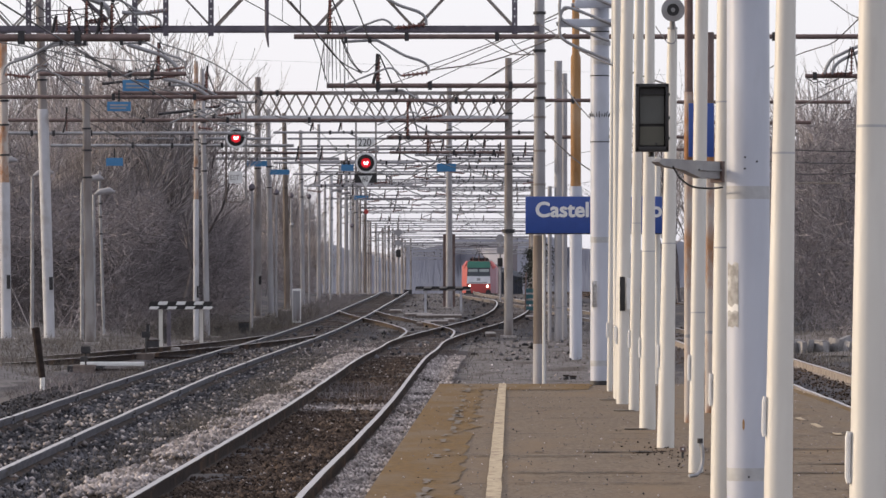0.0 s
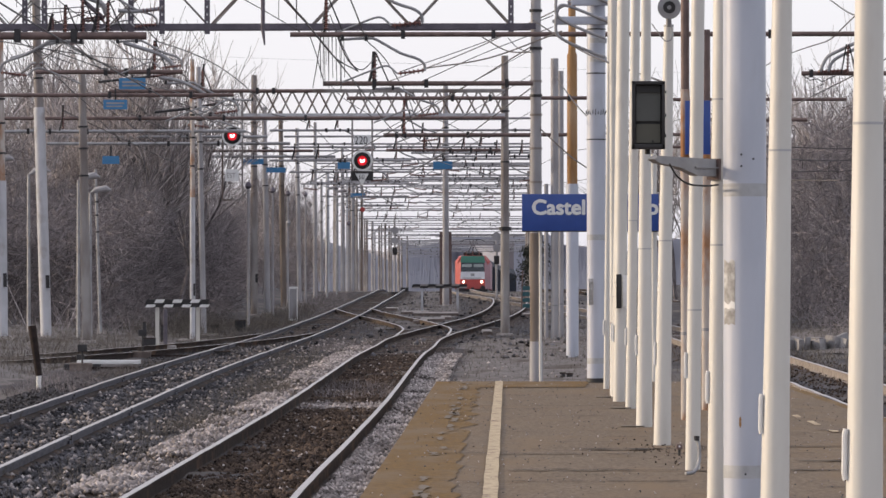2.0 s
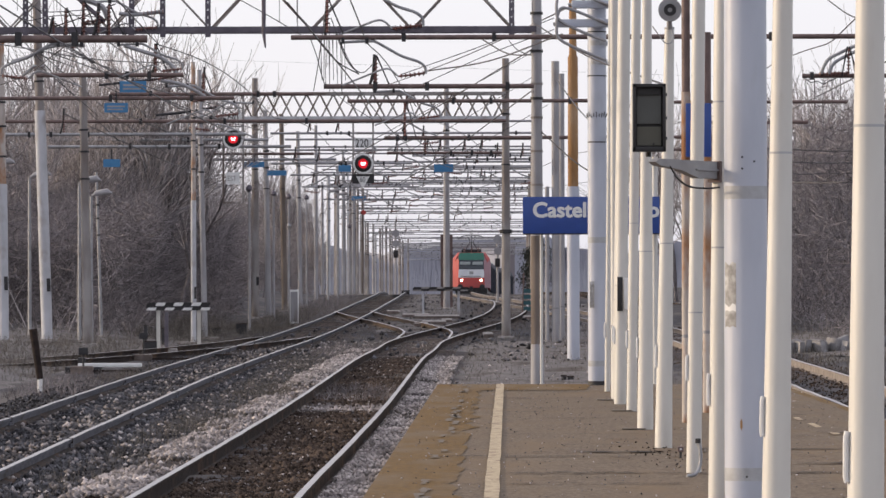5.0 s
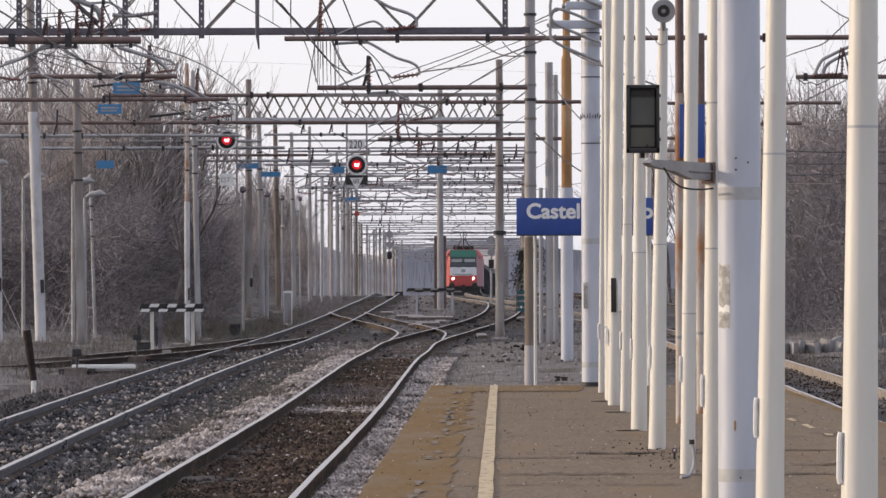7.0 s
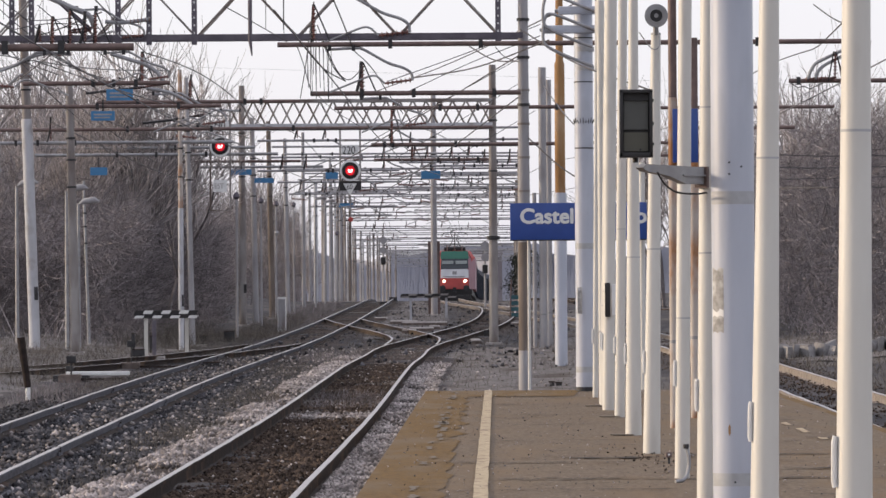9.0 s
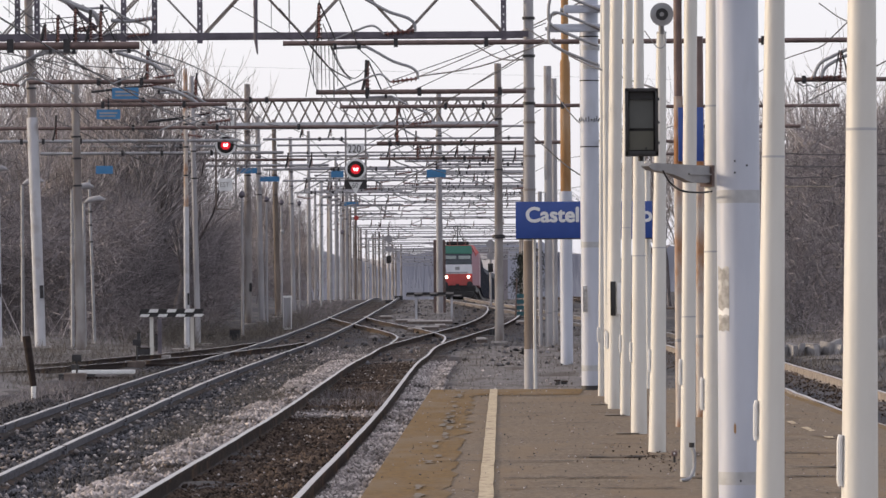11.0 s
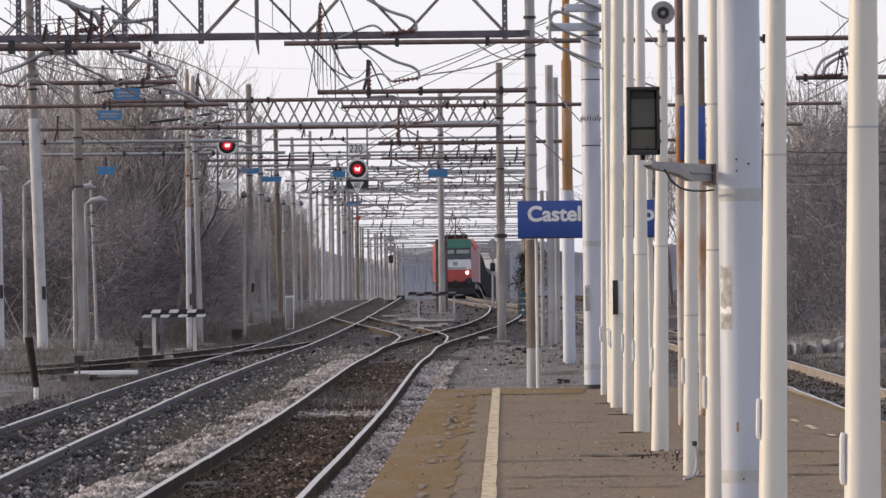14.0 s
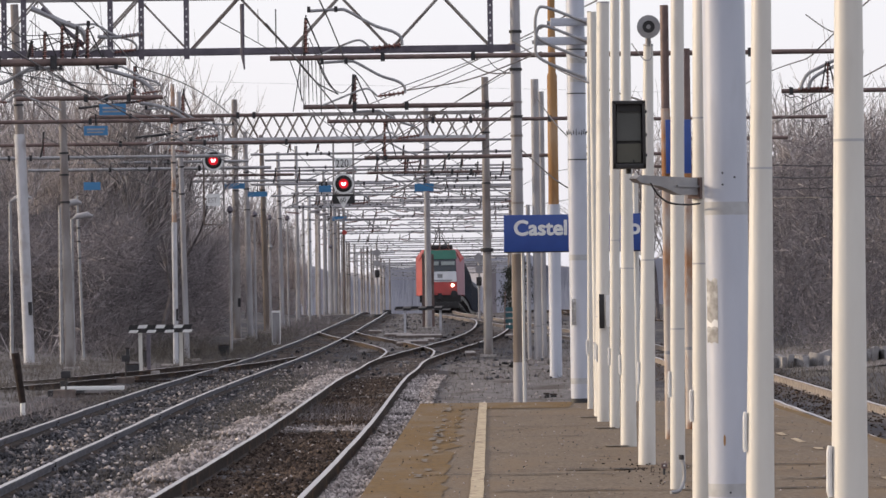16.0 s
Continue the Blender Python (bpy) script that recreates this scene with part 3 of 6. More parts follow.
def rusty_pole():
    x, y = 3.173, 121.0
    bz = land(x, y)
    t = thing("lighting_mast", x, y, bz, "mast with white lower half and rusty orange upper half", "mast", "thick painted masts")
    zs = 4.13 - bz
    zm = 7.209 - bz
    part("lower_shaft", tubes([(0, 0, 0), (0, 0, zs)], 0.15, 28), M_BLUE_POLE, t, "white painted lower shaft")
    part("upper_shaft", tubes([(0, 0, zs), (0, 0, zm), (0, 0, zm + 0.08), (0, 0, zm + 3)], [0.125, 0.12, 0.09, 0.085], 24), M_RUST, t, "orange rusted upper shaft")


rusty_pole()


# ---------------------------------------------------------------- catenary
def catenary_mast(x, y, top, r, material, label, cut=None, tag="catenary masts", lean=0.0, plate=False):
    bz = land(x, y)
    t = thing("catenary_mast", x, y, bz - 0.05, label, "catenary mast", tag)
    t.rotation_euler = (0, radians(lean), 0)
    if plate:
        part("plate", blocks(r * 0.35, r * 1.1, -r * 1.2, -r * 0.6, 1.4, 1.75), M_DARK, t, "narrow dark plate")
    h = top - bz
    part("shaft", tubes([(0, 0, 0), (0, 0, h * 0.45), (0, 0, h)], [r * 1.12, r, r * 0.82], 14), material, t)
    foot = 0.42 if -8 < x < -4 and y < 200 else r * 2
    part("footing", blocks(-foot, foot, -foot, foot, -0.2, 0.13, bevel=0.02), M_CONC, t, "square concrete footing")
    for z in (h * 0.62, h * 0.72, h * 0.80):
        part("band", tubes([(0, 0, z), (0, 0, z + 0.05)], r * 1.12, 14), M_DARK, t)
    if cut:
        part("painted_sleeve", tubes([(0, 0, 0.02), (0, 0, cut - bz)], r * 1.16, 14), M_LIMEWASH if y > 100 else M_MAST_PALE, t, "white painted lower part")
    return t


def pipe_beam(x0, x1, y, z, r, label="brown tubular cross-beam with clamps", sag=0.0, m=None):
    t = thing("tubular_cross_beam", (x0 + x1) / 2, y, z, label, "cross beam", "tubular catenary beams")
    w = (x1 - x0) / 2
    part("tube", tubes([(-w, 0, 0), (0, 0, -sag), (w, 0, 0)], r, 10), m or M_PIPE, t)
    rng = random.Random(int(y * 7 + z * 31))
    for k in range(3):
        u = rng.uniform(-0.9, 0.9) * w
        part("clamp", blocks(u - r * 0.8, u + r * 0.8, -r * 1.5, r * 1.5, -r * 1.7, r * 1.7), M_DARK, t)
    return t


def insulator_bm(p, d, length, r, n=6):
    bm = bmesh.new()
    p, d = Vector(p), Vector(d).normalized()
    pts, rs = [], []
    for k in range(n):
        a = length * k / n
        pts += [p + d * a, p + d * (a + length / n * 0.35), p + d * (a + length / n * 0.5)]
        rs += [r * 0.35, r, r * 0.35]
    pts.append(p + d * length)
    rs.append(r * 0.3)
    return tube(bm, pts, rs, 8)


def arm(x, y, z, side=1, s=1.0, label="curved registration arm with brown insulator"):
    """A bent tubular arm that hangs from a cross-beam, with its insulator and dropper."""
    t = thing("registration_arm", x, y, z, label, "catenary arm", "registration arms")
    line = smooth_line([(0, 0, -0.02 * s), (0.5 * s * side, 0, 0.0), (0.65 * s * side, 0, -0.03 * s), (1.08 * s * side, 0, -0.27 * s), (1.40 * s * side, 0, -0.38 * s), (1.53 * s * side, 0, -0.48 * s), (1.55 * s * side, 0, -0.61 * s)], 6)
    part("tube", tubes(line, 0.026 * s, 8), M_GALV, t)
    part("insulator", insulator_bm((1.53 * s * side, 0, -0.60 * s), (-side, 0, -0.12), 0.5 * s, 0.055 * s), M_INSUL, t, "ribbed brown insulator")
    line = smooth_line([(1.03 * s * side, 0, -0.66 * s), (0.9 * s * side, 0, -0.54 * s), (0.78 * s * side, 0, -0.52 * s), (0.55 * s * side, 0, -0.60 * s), (0.0, 0, -0.82 * s)], 6)
    part("steady_arm", tubes(line, 0.018 * s, 8), M_GALV, t)
    for u in (0.0, 0.45):
        part("clamp", blocks(u * s * side - 0.03, u * s * side + 0.03, -0.05, 0.05, -0.045, 0.06), M_DARK, t)
    return t


def post_insulator(x, y, z, h=0.75):
    t = thing("post_insulator", x, y, z, "upright ribbed insulator with a bracket on a cross-beam", "insulator", "post insulators")
    part("insulator", insulator_bm((0, 0, 0.05), (0, 0, 1), h * 0.7, 0.045, 7), M_INSUL, t)
    part("bracket", tubes([(-0.10, 0, 0), (-0.02, 0, 0.3), (0.0, 0, h)], 0.03, 6), M_DARK, t)
    return t


def lattice_beam(x0, x1, y, z0, z1, step, r, label, depth=0.5, posts=(), cut=0.0, cross=False, chord=None):
    """A lattice girder: two lower and two upper chords with diagonals and posts."""
    t = thing("lattice_girder", x0, y, z0, label, "lattice girder", "lattice portal girders")
    w, h = x1 - x0, z1 - z0
    for dy in (-depth / 2, depth / 2):
        part("lower_chord", blocks(0, w - cut, dy - r * 1.2, dy + r * 1.2, -r * (2.1 if cross else 1.6), r * (2.1 if cross else 1.6)), chord or M_MAST, t)
        part("upper_chord", blocks(0, w - cut, dy - r, dy + r, h - r, h + r), M_MAST, t)
    n = max(1, round(w / step))
    for u in posts:
        up = part("upright", blocks(u - 0.05, u + 0.05, -depth / 2 - 0.06, -depth / 2 - 0.035, -0.14, h), M_GIRDER, t, "purple-grey punched upright")
        for q in range(6):
            part("hole", blocks(u - 0.012, u + 0.012, -depth / 2 - 0.064, -depth / 2 - 0.058, 0.06 + 0.14 * q, 0.10 + 0.14 * q), M_WHITE, up)
    for dy in (-depth / 2, depth / 2):
        for k in range(n):
            a, m, b = w * k / n, w * (k + 0.5) / n, w * (k + 1) / n
            za, zm = (h, 0) if dy < 0 or not cross else (0, h)
            part("diagonal", tubes([(a, dy, za), (m, dy, zm)], r * 0.62, 6), M_MAST, t)
            if b <= w - cut:
                part("diagonal", tubes([(m, dy, zm), (b, dy, za)], r * 0.62, 6), M_MAST, t)
    return t


# first portal, across the two near tracks
Y1 = 93.3
lattice_beam(-12.583, 2.273, Y1, 6.53, 7.53, 1.857, 0.034, "weathered lattice girder over the near tracks", posts=(4.97, 5.33, 6.92, 7.49, 8.32, 13.9), cut=0.5, chord=M_GIRDER)
end_mast = catenary_mast(1.78, Y1, 8.6, 0.105, M_MAST_PALE, "pale weathered mast with a brown lower part at the platform end", cut=0.783)
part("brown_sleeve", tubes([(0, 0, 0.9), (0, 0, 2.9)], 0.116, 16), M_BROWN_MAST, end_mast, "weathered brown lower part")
for k in range(5):
    part("band", tubes([(0, 0, 3.2 + 0.62 * k), (0, 0, 3.24 + 0.62 * k)], 0.114, 14), M_MAST, end_mast)
catenary_mast(-12.6, Y1, 8.2, 0.12, M_MAST, "weathered steel mast beside the thicket")
pipe_beam(-2.651, 7.593, 90.0, 6.238, 0.045)
pipe_beam(-8.665, -5.318, 92.0, 6.313, 0.072, "grey tubular cross-beam")
pipe_beam(-2.138, 1.723, 93.0, 5.478, 0.045)
pipe_beam(-2.196, 3.589, 120.0, 6.148, 0.045)
pipe_beam(-1.657, 3.783, 150.0, 6.105, 0.055)
pipe_beam(-1.867, 2.403, 178.0, 6.34, 0.055)
arm(-1.727, 90.0, 6.168, 1, 0.95)
arm(-2.013, 93.0, 7.263, 1, 1.1)
arm(-1.553, 120.0, 6.389, 1, 1.0)
arm(-1.573, 150.0, 6.573, 1, 1.0)
post_insulator(-1.204, 93.0, 5.447, 0.62)
for ix, iy, iz in (
    (-1.192, 172.33, 6.932),
    (-0.558, 172.33, 6.585),
    (-1.52, 179.22, 6.41),
    (0.02, 179.22, 6.41),
    (0.88, 179.22, 6.41),
    (-1.689, 199.13, 6.414),
    (1.467, 199.13, 6.414),
):
    post_insulator(ix, iy, iz, 0.55)

# second portal, which carries the signals
Y2 = 158.0
lattice_beam(-6.242, 2.045, Y2, 6.889, 7.7, 0.82, 0.048, "long lattice signal girder across the tracks", cross=True, chord=M_LIMEWASH)
ring = catenary_mast(2.045, Y2, 8.846, 0.13, M_MAST, "weathered grey-brown mast of the signal portal")
part("wide_band", tubes([(0, 0, 3.381 - land(2.05, 158)), (0, 0, 3.504 - land(2.05, 158))], 0.2, 14), M_DARK, ring, "dark clamp band")
pipe_beam(-7.36, -6.2, Y2, 6.93, 0.06, "short tubular arm that holds the signal girder", m=M_MAST)
catenary_mast(0.282, 230.0, 10.697, 0.14, M_MAST_PALE, "tall steel mast between the tracks")
for dx in (-0.21, 0.20):
    ob = thing("upright_beam", 0.282 + dx, 230.6, land(0.5, 230), "dark rusty upright beam beside a mast", "beam", "upright beams")
    part("web", blocks(-0.07, 0.07, -0.1, 0.1, 0, 3.895 - land(0.5, 230)), M_PIPE, ob)

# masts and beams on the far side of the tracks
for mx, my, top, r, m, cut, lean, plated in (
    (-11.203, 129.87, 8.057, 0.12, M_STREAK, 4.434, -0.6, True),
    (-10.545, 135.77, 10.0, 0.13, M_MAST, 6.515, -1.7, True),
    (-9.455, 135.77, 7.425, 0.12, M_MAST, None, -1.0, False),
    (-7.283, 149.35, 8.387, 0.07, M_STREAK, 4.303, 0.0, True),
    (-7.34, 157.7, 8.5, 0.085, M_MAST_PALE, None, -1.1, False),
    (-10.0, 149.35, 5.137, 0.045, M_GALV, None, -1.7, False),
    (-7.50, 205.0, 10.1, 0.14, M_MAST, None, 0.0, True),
    # paler paint at y 208 and 238 replaces sun that the thicket blocks
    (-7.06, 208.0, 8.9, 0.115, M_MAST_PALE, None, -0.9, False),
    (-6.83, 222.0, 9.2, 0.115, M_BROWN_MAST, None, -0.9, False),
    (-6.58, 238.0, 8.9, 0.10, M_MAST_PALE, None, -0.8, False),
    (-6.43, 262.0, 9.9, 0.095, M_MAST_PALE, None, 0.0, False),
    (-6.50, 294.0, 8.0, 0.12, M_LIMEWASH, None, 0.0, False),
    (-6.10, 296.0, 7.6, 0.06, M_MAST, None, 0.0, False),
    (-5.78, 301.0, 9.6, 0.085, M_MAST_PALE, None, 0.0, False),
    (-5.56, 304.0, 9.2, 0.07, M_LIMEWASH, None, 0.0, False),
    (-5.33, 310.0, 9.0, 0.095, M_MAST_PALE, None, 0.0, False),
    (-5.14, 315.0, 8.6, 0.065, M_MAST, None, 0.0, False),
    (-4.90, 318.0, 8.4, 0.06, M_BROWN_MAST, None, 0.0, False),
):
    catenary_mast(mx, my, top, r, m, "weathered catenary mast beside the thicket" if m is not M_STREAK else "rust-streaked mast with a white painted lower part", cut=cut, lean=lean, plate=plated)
for x0, x1, by, bz, metal in (
    (-11.771, -5.2, 128.01, 6.513, None),
    (-13.29, 1.871, 144.53, 6.438, None),
    (-13.567, -5.733, 149.35, 6.203, M_GALV),
    (-12.393, -4.714, 160.02, 6.113, M_GALV),
    (-13.154, -5.846, 172.33, 6.662, M_GALV),
    (-12.68, -4.48, 179.22, 6.35, None),
    (-13.0, -3.833, 186.69, 6.324, M_GALV),
    (-8.848, -3.394, 135.77, 6.894, None),
    (-8.925, -5.675, 112.01, 6.457, None),
):
    pipe_beam(x0, x1, by, bz, 0.05, "weathered tubular cross-beam over the tracks", m=metal)
arm(-5.842, 92.0, 6.22, 1, 0.75)
arm(-6.509, 92.0, 6.22, -1, 0.95)
arm(-6.424, 93.0, 7.055, 1, 0.8)
post_insulator(-6.201, 92.0, 6.364, 0.6)
post_insulator(-7.022, 92.0, 6.364, 0.35)
arm(-7.021, 130.0, 6.902, 1, 1.2)
arm(-5.801, 157.0, 7.401, -1, 1.3)
for ix, iy, iz in (
    (-6.693, 119.48, 6.797),
    (-6.726, 144.53, 7.293),
    (-10.246, 137.86, 5.893),
):
    post_insulator(ix, iy, iz, 0.7)


# the long row of portals that runs away along the line
def far_portals():
    rng = random.Random(11)
    y = 182.0
    while y < 640:
        cx = float(np.interp(y, [180, 300, 450, 640], [0.0, -1.0, -0.6, 2.0]))
        z = grade(y)
        xl, xr = cx - 5.9, 0.0165 * y + 0.5
        for x, r in ((xl, 0.12), (xl - 0.9, 0.09), (xr, 0.12)):
            if x < cx and y < 322:
                continue
            catenary_mast(x + rng.uniform(-0.2, 0.2), y + rng.uniform(-2, 2), z + rng.uniform(7.2, 9.2), r, M_MAST_PALE if rng.random() < 0.35 else M_MAST, "weathered grey catenary mast in the long row along the line", tag="masts of the long row")
        for k in range(4):
            zz = z + (5.6, 6.1, 6.6, 7.1)[k] + rng.uniform(-0.2, 0.2)
            a = xl if k != 1 else cx + rng.uniform(-1, 0)
            b = xr if k != 0 else cx - rng.uniform(0.2, 1.5)
            yy = y + rng.uniform(-8, 8)
            pipe_beam(a, b, yy, zz, 0.042, "grey tubular cross-beam of the long row", m=M_MAST_PALE)
            if y < 420 and k < 3:
                arm(a + (b - a) * rng.uniform(0.2, 0.75), yy, zz, rng.choice((1, -1)), 1.1)
                for q in range(2):
                    post_insulator(a + (b - a) * rng.uniform(0.1, 0.9), yy, zz + 0.04, 0.55)
        y += 21


far_portals()


# overhead wires
def wire(pts, name, label, r=0.012, group="overhead wires"):
    t = thing(name, *pts[0], label, "wire", group)
    o = Vector(pts[0])
    part("strand", tubes([Vector(p) - o for p in pts], r, 5), M_WIRE, t)


def overhead(line, y0, y1):
    contact, carrier = [], []
    for x, y in line:
        if y0 <= y <= y1:
            contact.append((x, y, grade(y) + 5.25))
            carrier.append((x + 0.1, y, grade(y) + 6.15 + 0.35 * abs(math.sin(math.pi * y / 46))))
    wire(contact, "contact_wire", "thin contact wire over a track")
    wire(carrier, "carrier_wire", "sagging carrier cable over a track")


for ln in (PTS_A, PTS_B, PTS_C):
    overhead(ln, 60, 560)
for p, q in (
    ((-2.073, 93.34, 7.178), (-3.733, 149.35, 7.47)),
    ((-1.917, 93.34, 6.449), (-1.6, 99.57, 5.97)),
    ((-5.28, 179.22, 5.17), (1.729, 93.34, 6.189)),
    ((-1.621, 154.5, 7.832), (2.873, 81.46, 6.697)),
    ((-1.68, 179.22, 5.17), (1.833, 93.34, 5.512)),
    ((1.729, 93.34, 6.657), (2.829, 64.01, 4.399)),
    ((2.943, 128.01, 6.97), (2.633, 74.67, 3.887)),
    ((1.833, 93.34, 4.678), (3.16, 89.61, 3.57)),
    ((7.622, 99.57, 7.414), (7.127, 81.46, 6.061)),
    ((-0.253, 94.33, 5.812), (1.964, 81.46, 5.879)),
    ((0.817, 96.35, 6.486), (1.729, 93.34, 6.064)),
    ((-1.565, 97.4, 5.883), (-2.333, 93.34, 6.449)),
    ((-10.129, 128.01, 7.684), (-8.8, 162.93, 5.97)),
    ((-9.224, 105.42, 7.499), (-10.28, 179.22, 5.77)),
    ((-8.55, 112.01, 7.595), (-8.731, 172.33, 6.393)),
    ((-8.711, 99.57, 6.581), (-6.486, 128.01, 7.399)),
    ((-8.0, 96.35, 6.916), (-7.12, 119.48, 6.637)),
    ((-8.522, 97.4, 6.644), (-6.172, 96.35, 7.185)),
    ((-7.711, 99.57, 6.414), (-6.067, 149.35, 6.97)),
    ((-11.2, 128.01, 6.827), (-7.217, 97.4, 6.427)),
    ((-8.848, 135.77, 6.515), (-6.311, 199.13, 6.192)),
    ((-10.061, 135.77, 6.364), (-7.583, 186.69, 5.303)),
    ((-7.785, 96.35, 7.185), (-6.783, 97.4, 6.644)),
    ((-7.771, 128.01, 6.827), (-5.414, 154.5, 6.453)),
    ((-7.925, 112.01, 7.595), (-5.9, 149.35, 6.553)),
    ((-7.0, 124.46, 7.526), (-6.067, 149.35, 6.803)),
):
    p, q = Vector(p), Vector(q)
    mid = (p + q) / 2 - Vector((0, 0, 0.12))
    wire([tuple(v) for v in smooth_line([p, mid, q], 6)], "stay_wire", "thin stay wire between masts", 0.013, "stay wires")
for k in range(1):
    wire([(-40, 330 + 6 * k, 17.2 - 0.9 * k), (-15, 335 + 6 * k, 16.4 - 0.9 * k), (30, 345 + 6 * k, 15.2 - 0.9 * k), (60, 350, 14.6)], "power_line", "faint power line high behind the tracks", 0.006, "power lines")
for k in range(7):
    x = -2.122 + 0.07 * k
    wire([(x, 90.0, 6.24), (x + 0.02, 90.0, 5.473 - 0.1 * (k % 3))], "dropper", "thin hanging dropper wire", 0.006, "droppers")


# bent arms, insulators, cables and hanging droppers among the girders
for line, tr, tm in (
    ([(-7.059, 92.2, 7.315), (-6.771, 92.2, 7.19), (-6.463, 92.2, 7.045), (-6.155, 92.2, 6.91), (-6.043, 92.2, 6.683)], 0.05, M_GALV),
    ([(-6.853, 92.2, 7.314), (-6.515, 92.2, 6.994), (-6.104, 92.2, 6.632)], 0.04, M_GIRDER),
    ([(-6.992, 112.2, 7.116), (-6.554, 112.2, 6.976), (-6.217, 112.2, 6.862), (-5.942, 112.2, 6.661), (-5.83, 112.2, 6.435)], 0.045, M_GALV),
    ([(-7.111, 128.3, 6.977), (-6.567, 128.3, 6.875), (-6.138, 128.3, 6.673), (-5.852, 128.3, 6.486)], 0.045, M_GALV),
    ([(-11.486, 135.7, 7.765), (-11.032, 135.7, 7.9), (-10.698, 135.7, 8.08), (-10.274, 135.7, 8.2), (-9.517, 135.7, 8.197)], 0.05, M_GALV),
    ([(-11.487, 135.7, 7.371), (-11.276, 135.7, 7.325), (-11.093, 135.7, 7.476), (-10.881, 135.7, 7.642), (-10.578, 135.7, 7.641)], 0.04, M_GALV),
    ([(-9.7, 144, 7.451), (-8.816, 144, 7.545), (-7.852, 144, 7.638)], 0.035, M_DARK),
    ([(-8.912, 158.5, 7.059), (-7.939, 158.5, 7.162), (-6.965, 158.5, 7.318)], 0.04, M_DARK),
    ([(-5.897, 93, 6.827), (-5.586, 93, 6.806), (-5.067, 93, 6.866)], 0.035, M_GALV),
):
    o = Vector(line[0])
    ob = thing("registration_arm", *line[0], "bent tubular arm among the overhead wires", "catenary arm", "registration arms")
    part("tube", tubes(smooth_line([Vector(p) - o for p in line], 5), tr, 8), tm, ob)
    e = Vector(line[-1]) - o
    part("insulator", insulator_bm(e, (-1, 0, -0.12), 0.42, 0.055), M_INSUL, ob, "ribbed brown insulator")
for ix, iy, iz, ih in (
    (-6.476, 92.06, 6.359, 0.658),
    (-6.014, 92.06, 6.358, 0.596),
    (-6.795, 92.06, 6.268, 0.617),
    (-6.305, 112.2, 6.487, 0.676),
    (-6.075, 130, 6.561, 0.696),
    (-2.004, 90.1, 6.331, 0.624),
    (-1.182, 93.2, 5.458, 0.603),
    (-0.985, 150.2, 7.051, 0.335),
    (-0.437, 150.2, 5.64, 0.537),
    (-0.902, 130.5, 5.598, 0.962),
):
    ob = thing("post_insulator", ix, iy, iz, "upright ribbed insulator with stay rods on a cross-beam", "insulator", "post insulators")
    part("insulator", insulator_bm((0, 0, 0), (0, 0, 1), ih * 0.95, 0.05, 8), M_INSUL, ob)
    part("bracket", tubes([(-0.04, 0.03, -0.05), (-0.01, 0.03, ih)], 0.022, 6), M_DARK, ob)
    part("stay_rod", tubes([(0.28, 0, -0.02), (0.01, 0, ih)], 0.014, 6), M_DARK, ob)
for line in (
    [(-7.732, 92, 7.193), (-7.476, 92, 6.987), (-7.169, 92, 6.811), (-6.347, 92, 6.849)],
    [(-7.065, 92, 7.088), (-6.758, 92, 6.83), (-6.348, 92, 6.561)],
    [(-9.421, 120, 6.945), (-8.82, 120, 6.433), (-8.086, 120, 5.788)],
    [(-9.31, 110, 7.11), (-8.697, 110, 6.825), (-7.961, 110, 6.552)],
    [(-8.802, 118, 7.282), (-8.145, 118, 7.016), (-7.487, 118, 6.803)],
    [(-7.662, 93, 6.678), (-6.935, 93, 6.8), (-6.209, 93, 6.756)],
    [(-7.868, 93, 7.094), (-7.454, 93, 6.729), (-7.092, 93, 6.468)],
    [(-6.208, 93, 6.932), (-5.898, 93, 6.568), (-5.743, 93, 6.412)],
    [(-9.62, 135, 7.442), (-8.568, 135, 6.911), (-7.664, 135, 6.682)],
    [(-1.941, 90, 6.587), (-1.771, 90, 6.154), (-1.572, 90, 5.742), (-1.392, 90, 5.61), (-1.231, 90, 5.72), (-1.14, 90, 5.851)],
    [(-3.597, 90, 6.935), (-3.196, 90, 6.712), (-2.815, 90, 6.49), (-2.474, 90, 6.287)],
    [(-2.314, 90, 6.247), (-2.194, 90, 5.905), (-2.115, 90, 5.603), (-2.035, 90, 5.351)],
    [(-0.765, 100, 5.978), (0.688, 100, 6.487), (2.253, 100, 7.084)],
    [(-0.429, 105, 5.943), (0.956, 105, 6.571), (2.365, 105, 7.105)],
    [(-1.726, 130, 5.5), (0.6, 130, 6.769), (2.491, 130, 7.807)],
    [(-0.923, 140, 5.424), (0.956, 140, 6.512), (2.758, 140, 7.631)],
    [(0.483, 140, 5.341), (1.736, 140, 6.009), (2.989, 140, 6.739)],
    [(1.29, 95, 6.407), (1.449, 95, 6.237), (1.661, 95, 6.141), (1.767, 95, 6.13)],
    [(-3.104, 140, 7.308), (-2.636, 140, 6.837), (-1.857, 140, 6.334)],
):
    wire([tuple(v) for v in smooth_line(line, 5)], "stay_wire", "thin stay wire between masts", 0.009, "stay wires")
